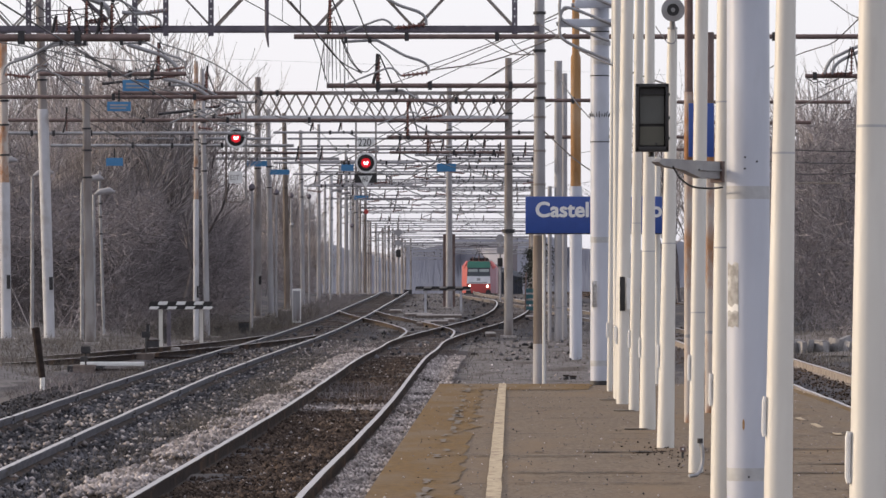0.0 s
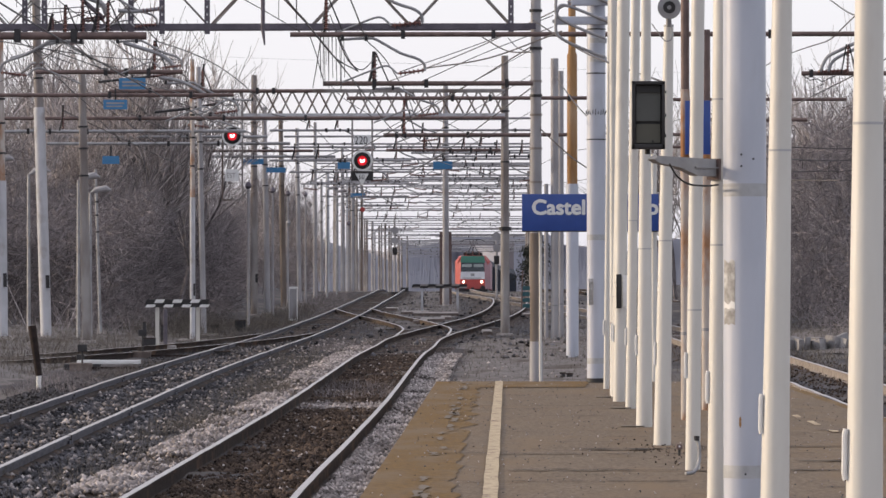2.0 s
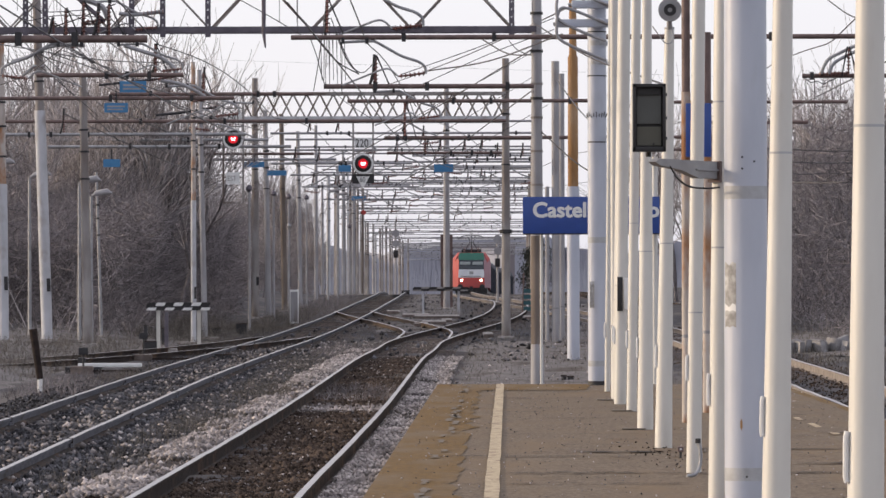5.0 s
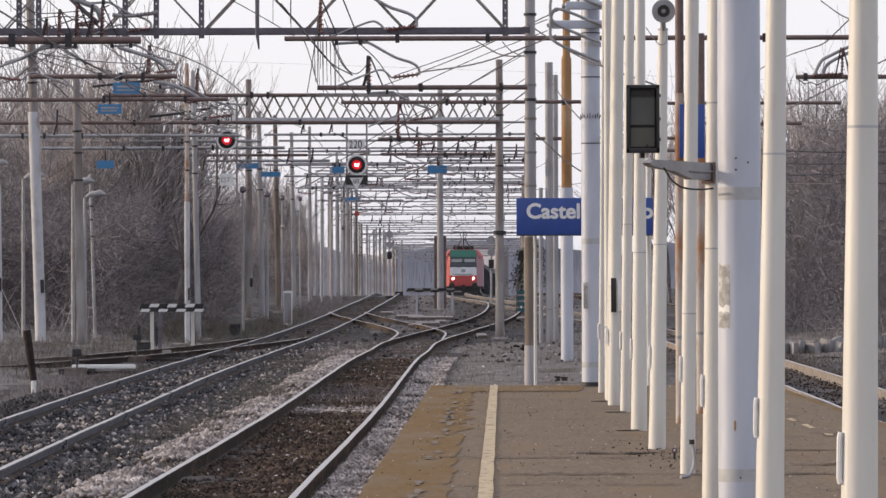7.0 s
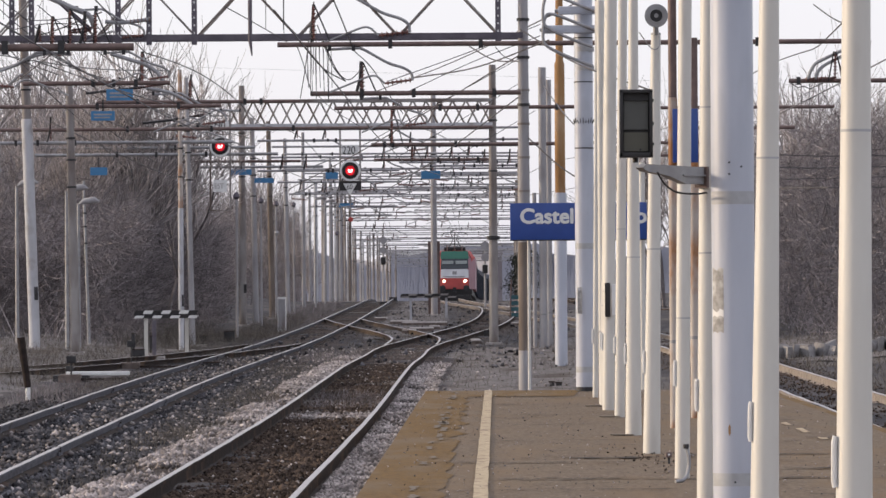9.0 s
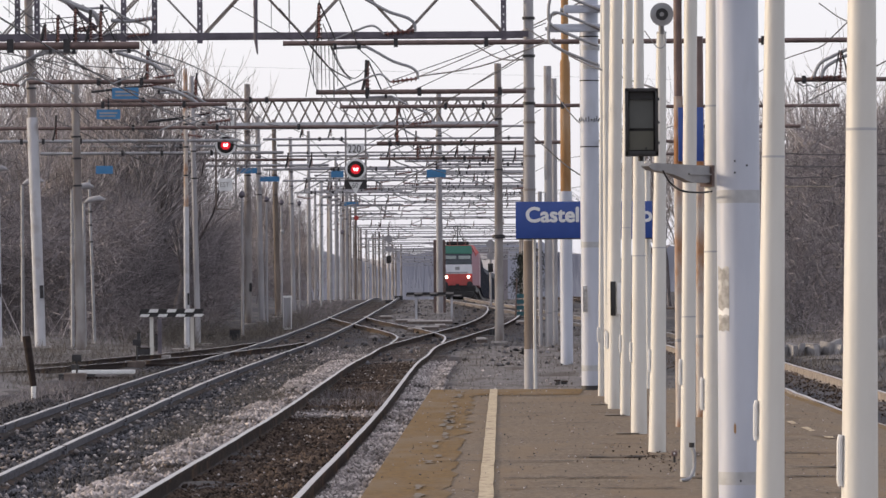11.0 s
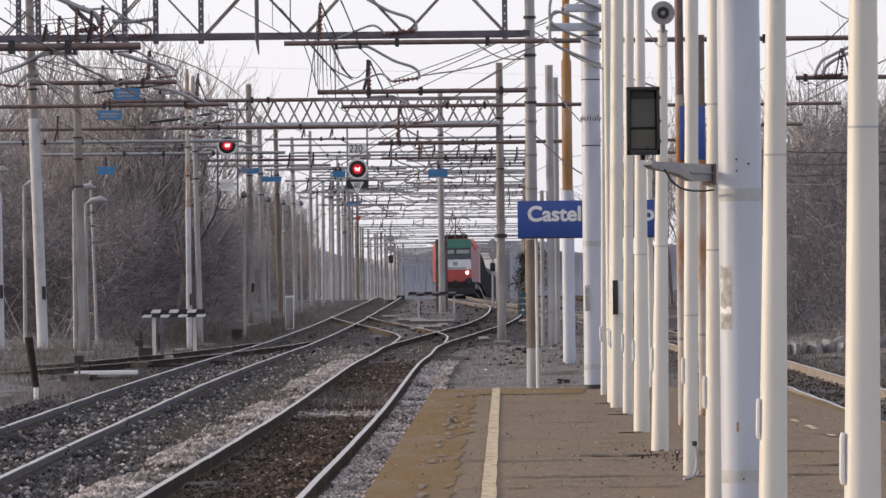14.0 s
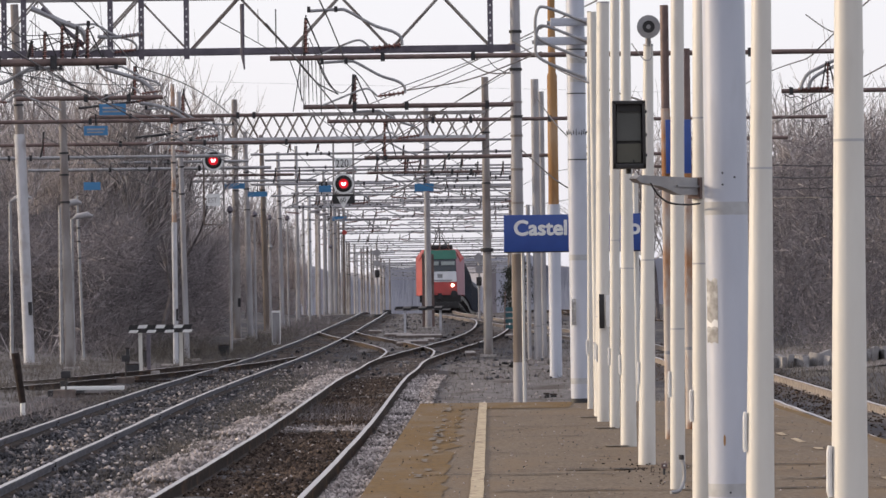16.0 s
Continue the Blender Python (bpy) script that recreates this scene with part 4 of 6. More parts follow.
for p, q in (
    ((-2.113, 90, 6.226), (-2.115, 90, 5.603)),
    ((-2.062, 90, 6.507), (-2.065, 90, 5.452)),
    ((-2.012, 90, 6.306), (-2.014, 90, 5.703)),
    ((-1.961, 90, 6.507), (-1.965, 90, 5.452)),
    ((-1.902, 90, 6.225), (-1.903, 90, 5.803)),
    ((-1.832, 90, 6.154), (-1.834, 90, 5.602)),
    ((-1.741, 90, 6.154), (-1.745, 90, 5.2)),
    ((-2.853, 90, 7.113), (-2.855, 90, 6.51)),
    ((-2.532, 90, 7.112), (-2.534, 90, 6.328)),
    ((-2.542, 90, 7.112), (-2.544, 90, 6.509)),
    ((-7.764, 93, 7.301), (-7.765, 93, 6.886)),
    ((-7.506, 93, 6.989), (-7.507, 93, 6.657)),
    ((-7.038, 93, 7.247), (-7.039, 93, 6.863)),
    ((-5.794, 93, 6.671), (-5.795, 93, 6.443)),
):
    wire([p, q], "dropper", "thin hanging dropper wire", 0.006, "droppers")
ob = thing("hanging_rod", -3.134, 90, 7.214, "dark rod that hangs from the girder", "rod")
part("rod", tubes([(0, 0, 0), (0.0, 0, -0.9), (0.03, 0, -1.165)], [0.04, 0.035, 0.012], 8), M_GIRDER, ob)


# ---------------------------------------------------------------- signals
def letters(text, size, material, parent, x, y, z, name="lettering", bold=0.0, sx=1.0, label=""):
    """Raised lettering that faces -y, its left edge and baseline at (x, z)."""
    cu = bpy.data.curves.new(name, "FONT")
    cu.body, cu.size, cu.extrude = text, size, 0.003
    tmp = bpy.data.objects.new(name, cu)
    me = bpy.data.meshes.new_from_object(tmp)
    bpy.data.objects.remove(tmp)
    if bold > 0.006:
        fat = bmesh.new()
        for k in range(9):
            piece = bmesh.new()
            piece.from_mesh(me)
            g = 2 * math.pi * k / 8
            step = Vector((bold * math.cos(g), bold * math.sin(g), 0)) if k < 8 else Vector((0, 0, 0))
            bmesh.ops.translate(piece, verts=piece.verts[:], vec=step + Vector((0, 0, 0.0004 * k)))
            copy = bpy.data.meshes.new(name)
            piece.to_mesh(copy)
            piece.free()
            fat.from_mesh(copy)
            bpy.data.meshes.remove(copy)
        fat.to_mesh(me)
        fat.free()
    me.materials.append(material)
    ob = new(name, me)
    ob.parent = parent
    ob.matrix_basis = Matrix.LocRotScale((x, y, z), Euler((radians(90), 0, 0)), (sx, 1, 1))
    if label:
        tagged(ob, label)
    return ob


def ring_bm(x, y, z, r0, r1, depth, n=32):
    bm = bmesh.new()
    rows = []
    for r, d in ((r0, 0), (r1, 0), (r1, depth), (r0, depth)):
        rows.append([bm.verts.new((x + r * math.cos(2 * math.pi * k / n), y + d, z + r * math.sin(2 * math.pi * k / n))) for k in range(n)])
    for a, b in zip(rows, rows[1:] + rows[:1]):
        for k in range(n):
            bm.faces.new((a[k], a[(k + 1) % n], b[(k + 1) % n], b[k]))
    return bm


def signal(x, y, z, low, number):
    t = thing("railway_signal", x, y, z, "round black signal with white rim showing a red light", "railway signal", "signals on the portal")
    part("target", disc(bmesh.new(), 0, 0, 0, 0.275, 0.06, 36), M_BLACK, t, "black round target")
    part("rim", ring_bm(0, -0.012, 0, 0.262, 0.325, 0.05), M_WHITE, t, "white rim")
    part("hood", ring_bm(0, -0.14, 0, 0.172, 0.182, 0.14, 24), M_BLACK, t)
    part("lens", disc(bmesh.new(), 0, -0.03, 0, 0.15, 0.02, 24), M_RED_LAMP, t, "glowing red lens")
    for u, v in ((-0.045, 0.012), (0.05, 0.016), (-0.03, -0.03), (0.03, -0.03)):
        part("lamp_core", disc(bmesh.new(), u, -0.04, v, 0.034, 0.006, 12), M_RED_GLOW, t, "bright lamp core")
    part("case", blocks(-0.2, 0.2, 0.06, 0.35, -0.2, 0.2, bevel=0.04), M_BLACK, t)
    for sx in (-0.31, 0.31):
        part("hanger", blocks(sx - 0.028, sx + 0.028, 0.08, 0.14, low, 1.36), M_MAST, t)
    for zz in (1.36, 0.95, 0.38, low, low * 0.6):
        part("rung", blocks(-0.31, 0.31, 0.09, 0.13, zz - 0.02, zz + 0.02), M_MAST, t)
    p = part("number_board", blocks(-0.27, 0.27, 0.03, 0.06, 0.48, 0.80), M_WHITE, t, "white board with black number")
    letters(number, 0.36, M_BLACK, p, -0.25, 0.025, 0.515, "number", 0.004, 0.78, "black number")
    return t


sg = signal(-2.401, 157.6, 5.514, -0.55, "220")
bm = bmesh.new()
a = [bm.verts.new(v) for v in ((-0.22, 0.02, -0.40), (0.20, 0.02, -0.40), (-0.01, 0.02, -0.78))]
b = [bm.verts.new((v.co.x, 0.05, v.co.z)) for v in a]
bm.faces.new(a[::-1]), bm.faces.new(b)
for k in range(3):
    bm.faces.new((a[k], a[(k + 1) % 3], b[(k + 1) % 3], b[k]))
tri = part("speed_board", bm, M_WHITE, sg, "white triangular board with black number", smooth=False)
letters("60", 0.22, M_BLACK, tri, -0.115, 0.014, -0.58, "number", 0.003, 0.85, "black number")
part("backing", blocks(-0.34, 0.34, 0.06, 0.08, -0.62, -0.33), M_BLACK, sg)
sl = signal(-6.446, 157.6, 6.296, -2.0, "220")
es = part("letter_board", blocks(-0.22, 0.20, 0.03, 0.06, -1.42, -1.04), M_WHITE, sl, "pale board with grey letters")
letters("EST", 0.22, M_MAST, es, -0.19, 0.024, -1.31, "letters", 0.002, 0.85, "grey letters")

# ---------------------------------------------------------------- station name sign
YS = 87.0
sign = thing("station_name_sign", 1.417, YS, 2.718, "dark blue enamel station sign with white lettering", "station sign", "station signs")
SW, SH = 2.349, 0.631
part("panel", blocks(0, SW, 0, 0.05, 0, SH, bevel=0.008), M_SIGN_BLUE, sign)
part("lower_edge", blocks(0, SW, -0.004, 0.054, -0.02, 0), M_DARK, sign)
letters("Castel", 0.355, M_WHITE, sign, 0.168, -0.006, 0.285, "lettering", 0.012, 1.03, "white lettering")
letters("o", 0.355, M_WHITE, sign, 2.146, -0.006, 0.285, "lettering", 0.012, 1.03, "white lettering")
for u in (16, 205):
    part("bracket", blocks(0.155 if u == 16 else SW - 0.3, (0.155 if u == 16 else SW - 0.3) + 0.08, 0.05, 0.4, SH * 0.3, SH * 0.38), M_GALV, sign)
ob = thing("sign_post", 1.737, 86.5 + 0.75, land(1.7, 87), "thin white post under the station sign", "post", "sign posts")
part("shaft", tubes([(0, 0, 0), (0, 0, 2.844 - land(1.7, 87))], 0.025, 10), M_WHITE_POLE, ob)
ob = thing("sign_post", 3.699, 87.3, land(3.6, 87), "white post that carries the station sign", "post", "sign posts")
part("shaft", tubes([(0, 0, 0), (0, 0, 4.2)], 0.05, 12), M_WHITE_POLE, ob)
s2 = thing("station_name_sign", 2.893, 59.6, 3.38, "dark blue enamel sign between the poles", "station sign", "station signs")
part("panel", blocks(0, 0.298, 0, 0.05, 0, 0.634, bevel=0.006), M_SIGN_BLUE, s2)
part("bracket", blocks(0.129, 0.181, 0.05, 0.12, 0.0, 2.4), M_PIPE, s2)

# ---------------------------------------------------------------- display, loudspeaker, lamps on the platform
dp = thing("platform_display", 1.437, 34.85, 2.833, "hooded dark display box with grey screen on a bracket", "display box")
W2, HH = 0.113, 0.459
part("case", blocks(-W2 + 0.012, W2 - 0.012, 0.0, 0.22, 0.01, HH - 0.01, bevel=0.012), M_BLACK, dp)
for x0, x1 in ((-W2, -W2 + 0.022), (W2 - 0.022, W2)):
    part("hood_side", blocks(x0, x1, -0.10, 0.02, 0, HH, bevel=0.004), M_BLACK, dp)
part("hood_top", blocks(-W2, W2, -0.10, 0.02, HH - 0.02, HH + 0.004, bevel=0.004), M_BLACK, dp)
part("hood_bottom", blocks(-W2, W2, -0.10, 0.02, -0.004, 0.03, bevel=0.004), M_BLACK, dp)
part("screen", blocks(-W2 + 0.03, W2 - 0.03, -0.02, 0.0, 0.19, HH - 0.03), M_GREY_GLASS, dp, "grey-green screen")
part("lower_screen", blocks(-W2 + 0.03, W2 - 0.03, -0.016, 0.0, 0.04, 0.17), M_LOW_GLASS, dp, "lower olive-grey screen")
part("screw", tubes([(0.03, -0.022, 0.05), (0.03, -0.016, 0.05)], 0.008, 8), M_BLACK, dp)
part("blind_edge", blocks(-W2 + 0.03, W2 - 0.03, -0.05, -0.02, HH - 0.07, HH - 0.02), M_BLACK, dp, "dark inner visor")
for z in (0.08, 0.22, 0.38):
    part("hinge", blocks(W2, W2 + 0.012, -0.02, 0.02, z, z + 0.02), M_DARK, dp)
part("spigot", tubes([(0, 0.1, -0.035), (0, 0.1, 0.0)], 0.02, 12), M_DARK, dp)
br = thing("display_bracket", 1.94, 35.75, 2.745, "grey steel bracket arm fixed to a white pole", "bracket", rz=56.5)
bm = bmesh.new()
prof = [(0.0, -0.085), (0.0, 0.035), (-0.80, 0.045), (-0.86, 0.02), (-0.80, -0.005), (-0.52, -0.03), (-0.27, -0.085)]
a = [bm.verts.new((x, -0.03, z)) for x, z in prof]
b = [bm.verts.new((x, 0.03, z)) for x, z in prof]
bm.faces.new(a), bm.faces.new(b[::-1])
for k in range(len(prof)):
    bm.faces.new((a[k], b[k], b[(k + 1) % len(prof)], a[(k + 1) % len(prof)]))
bmesh.ops.recalc_face_normals(bm, faces=bm.faces[:])
part("arm", bm, M_GALV, br, smooth=False)
part("rib", blocks(-0.32, 0.0, -0.045, -0.03, -0.03, -0.02), M_GALV, br)
part("clamp_plate", blocks(-0.02, 0.03, -0.05, 0.05, -0.11, 0.04), M_PIPE, br, "rust-brown clamp plate")
part("cable", tubes(smooth_line([(-0.68, -0.04, -0.01), (-0.60, -0.05, -0.09), (-0.44, -0.05, -0.145), (-0.20, -0.05, -0.155), (-0.01, -0.04, -0.145)], 6), 0.007, 6), M_BLACK, br, "hanging black cable")

hs = thing("horn_loudspeaker", 2.302, 50.75, 4.64, "round grey horn loudspeaker on a pole top", "loudspeaker")
bm = bmesh.new()
tube(bm, [(0, -0.10, 0), (0, -0.085, 0), (0, -0.04, 0), (0, 0.03, 0), (0, 0.16, 0)], [0.115, 0.118, 0.10, 0.06, 0.05], 28, caps=False)
part("horn", bm, M_GALV, hs)
part("mouth", ring_bm(0, -0.105, 0, 0.062, 0.116, 0.02), M_GALV, hs, "grey flared rim")
part("throat", disc(bmesh.new(), 0, -0.088, 0, 0.066, 0.02), M_BLACK, hs, "dark throat")
part("plug", disc(bmesh.new(), 0, -0.108, 0, 0.022, 0.03), M_GALV, hs)
part("bracket", tubes([(0, 0.04, -0.19), (0, 0.04, -0.05)], 0.028, 10), M_GALV, hs)
part("cable", tubes(smooth_line([(0.02, 0.02, -0.12), (0.03, -0.02, -0.3), (-0.04, -0.03, -0.33), (-0.13, -0.02, -0.22), (-0.17, 0, -0.16)], 6), 0.006, 6), M_GALV, hs)


def arm_lamp(z, x_left):
    t = thing("mast_arm_lamp", 2.503, 80.2, z, "pale lamp beam on bent tube arms at a mast", "lamp arm", "lamp arms on the mast")
    w = x_left
    part("luminaire", blocks(-w, 0.35, -0.12, 0.0, 0.0, 0.13, bevel=0.03), M_BLUE_POLE, t, "long pale luminaire")
    part("tip", tubes([(-w - 0.05, -0.06, 0.05), (-w, -0.06, 0.06)], 0.03, 8), M_GALV, t)
    line = smooth_line([(0.30, -0.17, -0.02), (-0.1, -0.17, 0.15), (-0.5, -0.17, 0.30), (-0.62, -0.17, 0.25), (-0.66, -0.17, 0.0), (-0.60, -0.17, -0.2), (-0.2, -0.17, -0.40), (0.12, -0.17, -0.52)], 6)
    part("tube_arm", tubes(line, 0.024, 8), M_GALV, t)
    part("collar", tubes([(0, 0.2, -0.58), (0, 0.2, -0.50)], 0.158, 24), M_COLLAR, t)


arm_lamp(6.22, 0.42)
arm_lamp(5.92, 0.66)
for xx, yy, top, r, m, lab in (
    (2.7, 74.67, 6.22, 0.04, M_RUST, 'slim rusty pole among the white ones'),
    (2.9, 59.74, 5.37, 0.05, M_PIPE, 'slim brown pole among the white ones'),
    (3.371, 64.01, 5.061, 0.055, M_PIPE, 'slim brown pole among the white ones'),
    (3.4, 149.35, 8.337, 0.115, M_MAST_PALE, 'pale pole beyond the platform'),
    (3.707, 154.5, 8.177, 0.085, M_MAST_PALE, 'pale pole beyond the platform'),
    (3.15, 149.35, 4.637, 0.06, M_MAST_PALE, 'pale pole beyond the platform'),
    (4.562, 112.01, 8.095, 0.06, M_WHITE_POLE, 'slim white pole among the thicker ones'),
    (2.464, 71.69, 5.97, 0.055, M_WHITE_POLE, 'slim white pole among the thicker ones'),
):
    bz = PLAT_Z if yy < PLAT_END else land(xx, yy)
    ob = thing("slim_pole", xx, yy, bz, lab, "pole", "slim poles")
    part("shaft", tubes([(0, 0, 0), (0, 0, top - bz)], r, 16), m, ob)
    part("clamp", tubes([(0, 0, 1.0), (0, 0, 1.04)], r * 1.12, 16), M_GALV, ob)
    if m is M_PIPE:
        part("painted_lower_part", tubes([(0, 0, 0), (0, 0, 3.9)], r * 1.08, 16), M_STREAK, ob, "pale paint over rust")
# plates on poles, a conduit and a junction box
for px_, py_, pz_, tall, m, lab in (
    (2.419, 68.27, 1.508, 0.462, M_BLACK, 'black notice plate strapped to a white pole'),
    (2.512, 68.27, 1.528, 0.426, M_WHITE, 'white notice plate strapped to a white pole'),
    (2.4, 80.2, 1.485, 0.414, M_STICKER, 'grey notice plate on a mast'),
):
    ob = thing("pole_plate", px_, py_, pz_, lab, "notice plate", "plates on poles")
    part("plate", blocks(-0.036, 0.036, 0, 0.012, 0, tall, bevel=0.003), m, ob)
    part("strap", blocks(-0.03, 0.03, 0.012, 0.09, 0.08, 0.1), M_GALV, ob)
ob = thing("bent_conduit", 2.228, 43.5, PLAT_Z, "bent grey conduit rising from the platform", "conduit")
part("pipe", tubes(smooth_line([(-0.12, -0.1, 0.01), (-0.04, -0.05, 0.03), (0.0, 0, 0.12), (0.0, 0, 0.24), (-0.02, 0, 0.30)], 6), 0.016, 8), M_GALV, ob)
part("cap", tubes([(-0.02, 0, 0.29), (-0.02, 0, 0.33)], 0.024, 8), M_DARK, ob)
ob = thing("junction_box", 2.271, 48.0, PLAT_Z, "small rusty junction box on a stub", "junction box")
part("case", blocks(-0.028, 0.028, -0.03, 0.03, 0.06, 0.11, bevel=0.005), M_PIPE, ob)
part("screw", blocks(-0.008, 0.008, -0.034, -0.03, 0.08, 0.095), M_WHITE, ob)
part("stub", tubes([(0, 0, 0), (0, 0, 0.06)], 0.012, 8), M_DARK, ob)
# concrete sleepers stacked beyond the far track
rq = random.Random(3)
for k in range(40):
    x, y = 8.45 + 0.22 * (k % 20) + rq.uniform(-0.05, 0.05), 132.0 + rq.uniform(-0.3, 0.3) + 1.6 * (k // 20)
    ob = thing("concrete_block", x, y, land(x, y), "pale concrete block lying in a row beside the track", "concrete block", "row of concrete blocks")
    ob.rotation_euler = (rq.uniform(-0.1, 0.1), rq.uniform(-0.22, 0.22), rq.uniform(-0.3, 0.3))
    part("block", blocks(-0.07, 0.07, -0.5, 0.5, -0.06, 0.20 + rq.uniform(0, 0.16), bevel=0.02), M_SLAB, ob)
for xx, yy, w in (
    (-0.25, 188.1, 0.9),
    # this long board stands in for the pale frog between the diverging rails
    (-0.15, 203.0, 1.8),
    (-1.0, 207.0, 1.1),
    (-0.7, 183.5, 0.5),
    (0.24, 192.8, 0.4),
    (-2.04, 217.6, 0.5),
    (3.49, 200.4, 0.4),
    (1.5, 160.4, 0.3),
):
    ob = thing("crossing_board", xx, yy, grade(yy) - 0.12, "pale weathered board lying between the rails", "board", "boards at the points")
    part("board", blocks(-w / 2, w / 2, -2.2, 2.2, -0.08, 0.09, bevel=0.02), M_CONC, ob)
    part("batten", blocks(-w / 2, w / 2, -2.28, -2.2, -0.08, 0.06), M_SLEEPER, ob)
# catenary gear over the far tracks beyond the platform
pipe_beam(7.868, 10.508, 110.0, 6.328, 0.05)
pipe_beam(5.745, 10.46, 130.0, 6.453, 0.045)
for off, rise in ((0.0, 0.0), (0.17, -0.05)):
    ob = thing("registration_arm", 8.28 + off, 109.9, 6.36, "bent tubular arm that rises from a cross-beam", "catenary arm", "registration arms")
    part("tube", tubes(smooth_line([(0, 0, 0), (0.05, 0, 0.16), (0.16, 0, 0.33 + rise), (0.36, 0, 0.44 + rise), (0.75, 0, 0.62 + rise), (1.1, 0, 0.74 + rise)], 6), 0.036, 8), M_GALV, ob)
    part("insulator", insulator_bm((-0.06, 0, 0.0), (1, 0, 0.06), 0.5, 0.055), M_INSUL, ob, "ribbed brown insulator")
ob = thing("post_insulator", 8.86, 109.85, 6.30, "upright ribbed insulator with a bracket on a cross-beam", "insulator", "post insulators")
part("insulator", insulator_bm((0, 0, 0), (0.02, 0, 1), 0.62, 0.05, 8), M_INSUL, ob)
part("bracket", tubes([(-0.14, 0, 0.02), (-0.02, 0, 0.66)], 0.016, 6), M_DARK, ob)
part("bracket", tubes([(0.2, 0, 0.02), (0.02, 0, 0.66)], 0.016, 6), M_DARK, ob)
wire([(7.90, 109.9, 6.28), (8.05, 109.9, 6.18), (8.2, 109.9, 6.21), (8.32, 109.9, 6.14), (8.45, 109.9, 6.21), (8.6, 109.9, 6.27)], "hanging_cable", "looped thin cable under a cross-beam", 0.012)
catenary_mast(10.1, 170.0, 7.3, 0.11, M_MAST, "weathered mast behind the platform poles")
pipe_beam(7.6, 10.9, 150.0, 6.54, 0.055)
pipe_beam(7.2, 10.3, 170.0, 6.66, 0.055)
pipe_beam(7.4, 11.6, 190.0, 6.74, 0.055)
catenary_mast(8.3, 137.0, 6.9, 0.09, M_MAST, "weathered mast behind the platform poles")
for wy, wz0, wz1 in ((138.0, 5.45, 5.38), (140.0, 5.11, 5.15), (134.0, 4.50, 4.46), (150.0, 5.0, 5.06)):
    wire([(8.3, 137.0, wz0), (10.6, wy, (wz0 + wz1) / 2 - 0.03), (14.0, wy, wz1)], "cross_wire", "thin pale cross wire before the trees", 0.016)
for k, dx in enumerate((7.951, 8.135, 8.319, 8.515, 8.699)):
    wire([(dx, 110, 6.266), (dx, 110, 5.8 - 0.5 * (k == 2))], "dropper", "thin hanging dropper wire", 0.008, "droppers")

# ---------------------------------------------------------------- lineside things
def striped_board(x0, x1, y, z, posts, pale=M_WHITE, post=M_WHITE_POLE, e=1.0):
    t = thing("striped_barrier", (x0 + x1) / 2, y, 0, "black and white striped board on white posts", "barrier board", "striped boards")
    w = (x1 - x0) / 2
    n = 7
    for row, (z0, z1) in enumerate(((z + 0.02 * e, z + 0.13 * e), (z - 0.12 * e, z - 0.03 * e))):
        for k in range(n):
            a, b = -w + 2 * w * k / n, -w + 2 * w * (k + 1) / n
            bm = bmesh.new()
            sl = 0.05
            vs = [bm.verts.new(v) for v in ((a, 0, z0), (b, 0, z0), (b + sl, 0, z1), (a + sl, 0, z1), (a, 0.04, z0), (b, 0.04, z0), (b + sl, 0.04, z1), (a + sl, 0.04, z1))]
            for f in ((0, 1, 2, 3), (5, 4, 7, 6), (4, 0, 3, 7), (1, 5, 6, 2), (3, 2, 6, 7), (4, 5, 1, 0)):
                bm.faces.new([vs[i] for i in f])
            part("stripe", bm, pale if (k + row) % 2 else M_BLACK, t, smooth=False)
    part("rail_back", blocks(-w, w, 0.04, 0.08, z - 0.10 * e, z + 0.02 * e), M_DARK, t)
    for px_ in posts:
        part("post", blocks(px_ - (x0 + x1) / 2 - 0.05, px_ - (x0 + x1) / 2 + 0.05, 0.08, 0.16, land(px_, y) - 0.05, z + 0.05), post, t)
    return t


striped_board(-8.023, -6.314, 138.0, 1.185, (-7.7, -6.591), e=0.85)
striped_board(-1.165, 1.141, 213.0, 1.471, (-0.737, 0.761), M_MAST, M_LIMEWASH, 0.7)


def stake(x, y, lean):
    t = thing("leaning_post", x, y, land(x, y), "short dark leaning post with a white foot", "post")
    part("foot", tubes([(0, 0, -0.05), (0, 0, 0.26)], 0.045, 10), M_WHITE, t)
    part("shaft", tubes([(0.0, 0, 0.24), (-lean * 0.9, 0, 1.15)], [0.06, 0.075], 10), M_RAIL, t)


stake(-7.279, 92.0, 0.14)


def point_lever(x, y):
    t = thing("point_machine", x, y, land(x, y), "white bar and lever box of hand-worked points", "point machine")
    part("bar", blocks(-0.05, 1.3, -0.10, 0.10, 0.13, 0.22, bevel=0.02), M_WHITE, t, "white painted bar")
    part("box", blocks(-0.32, 0.45, -0.2, 0.2, -0.02, 0.14, bevel=0.02), M_DARK, t)
    part("lever", blocks(-0.06, 0.10, -0.05, 0.05, 0.14, 0.34, bevel=0.02), M_DARK, t)


point_lever(-7.677, 108.0)


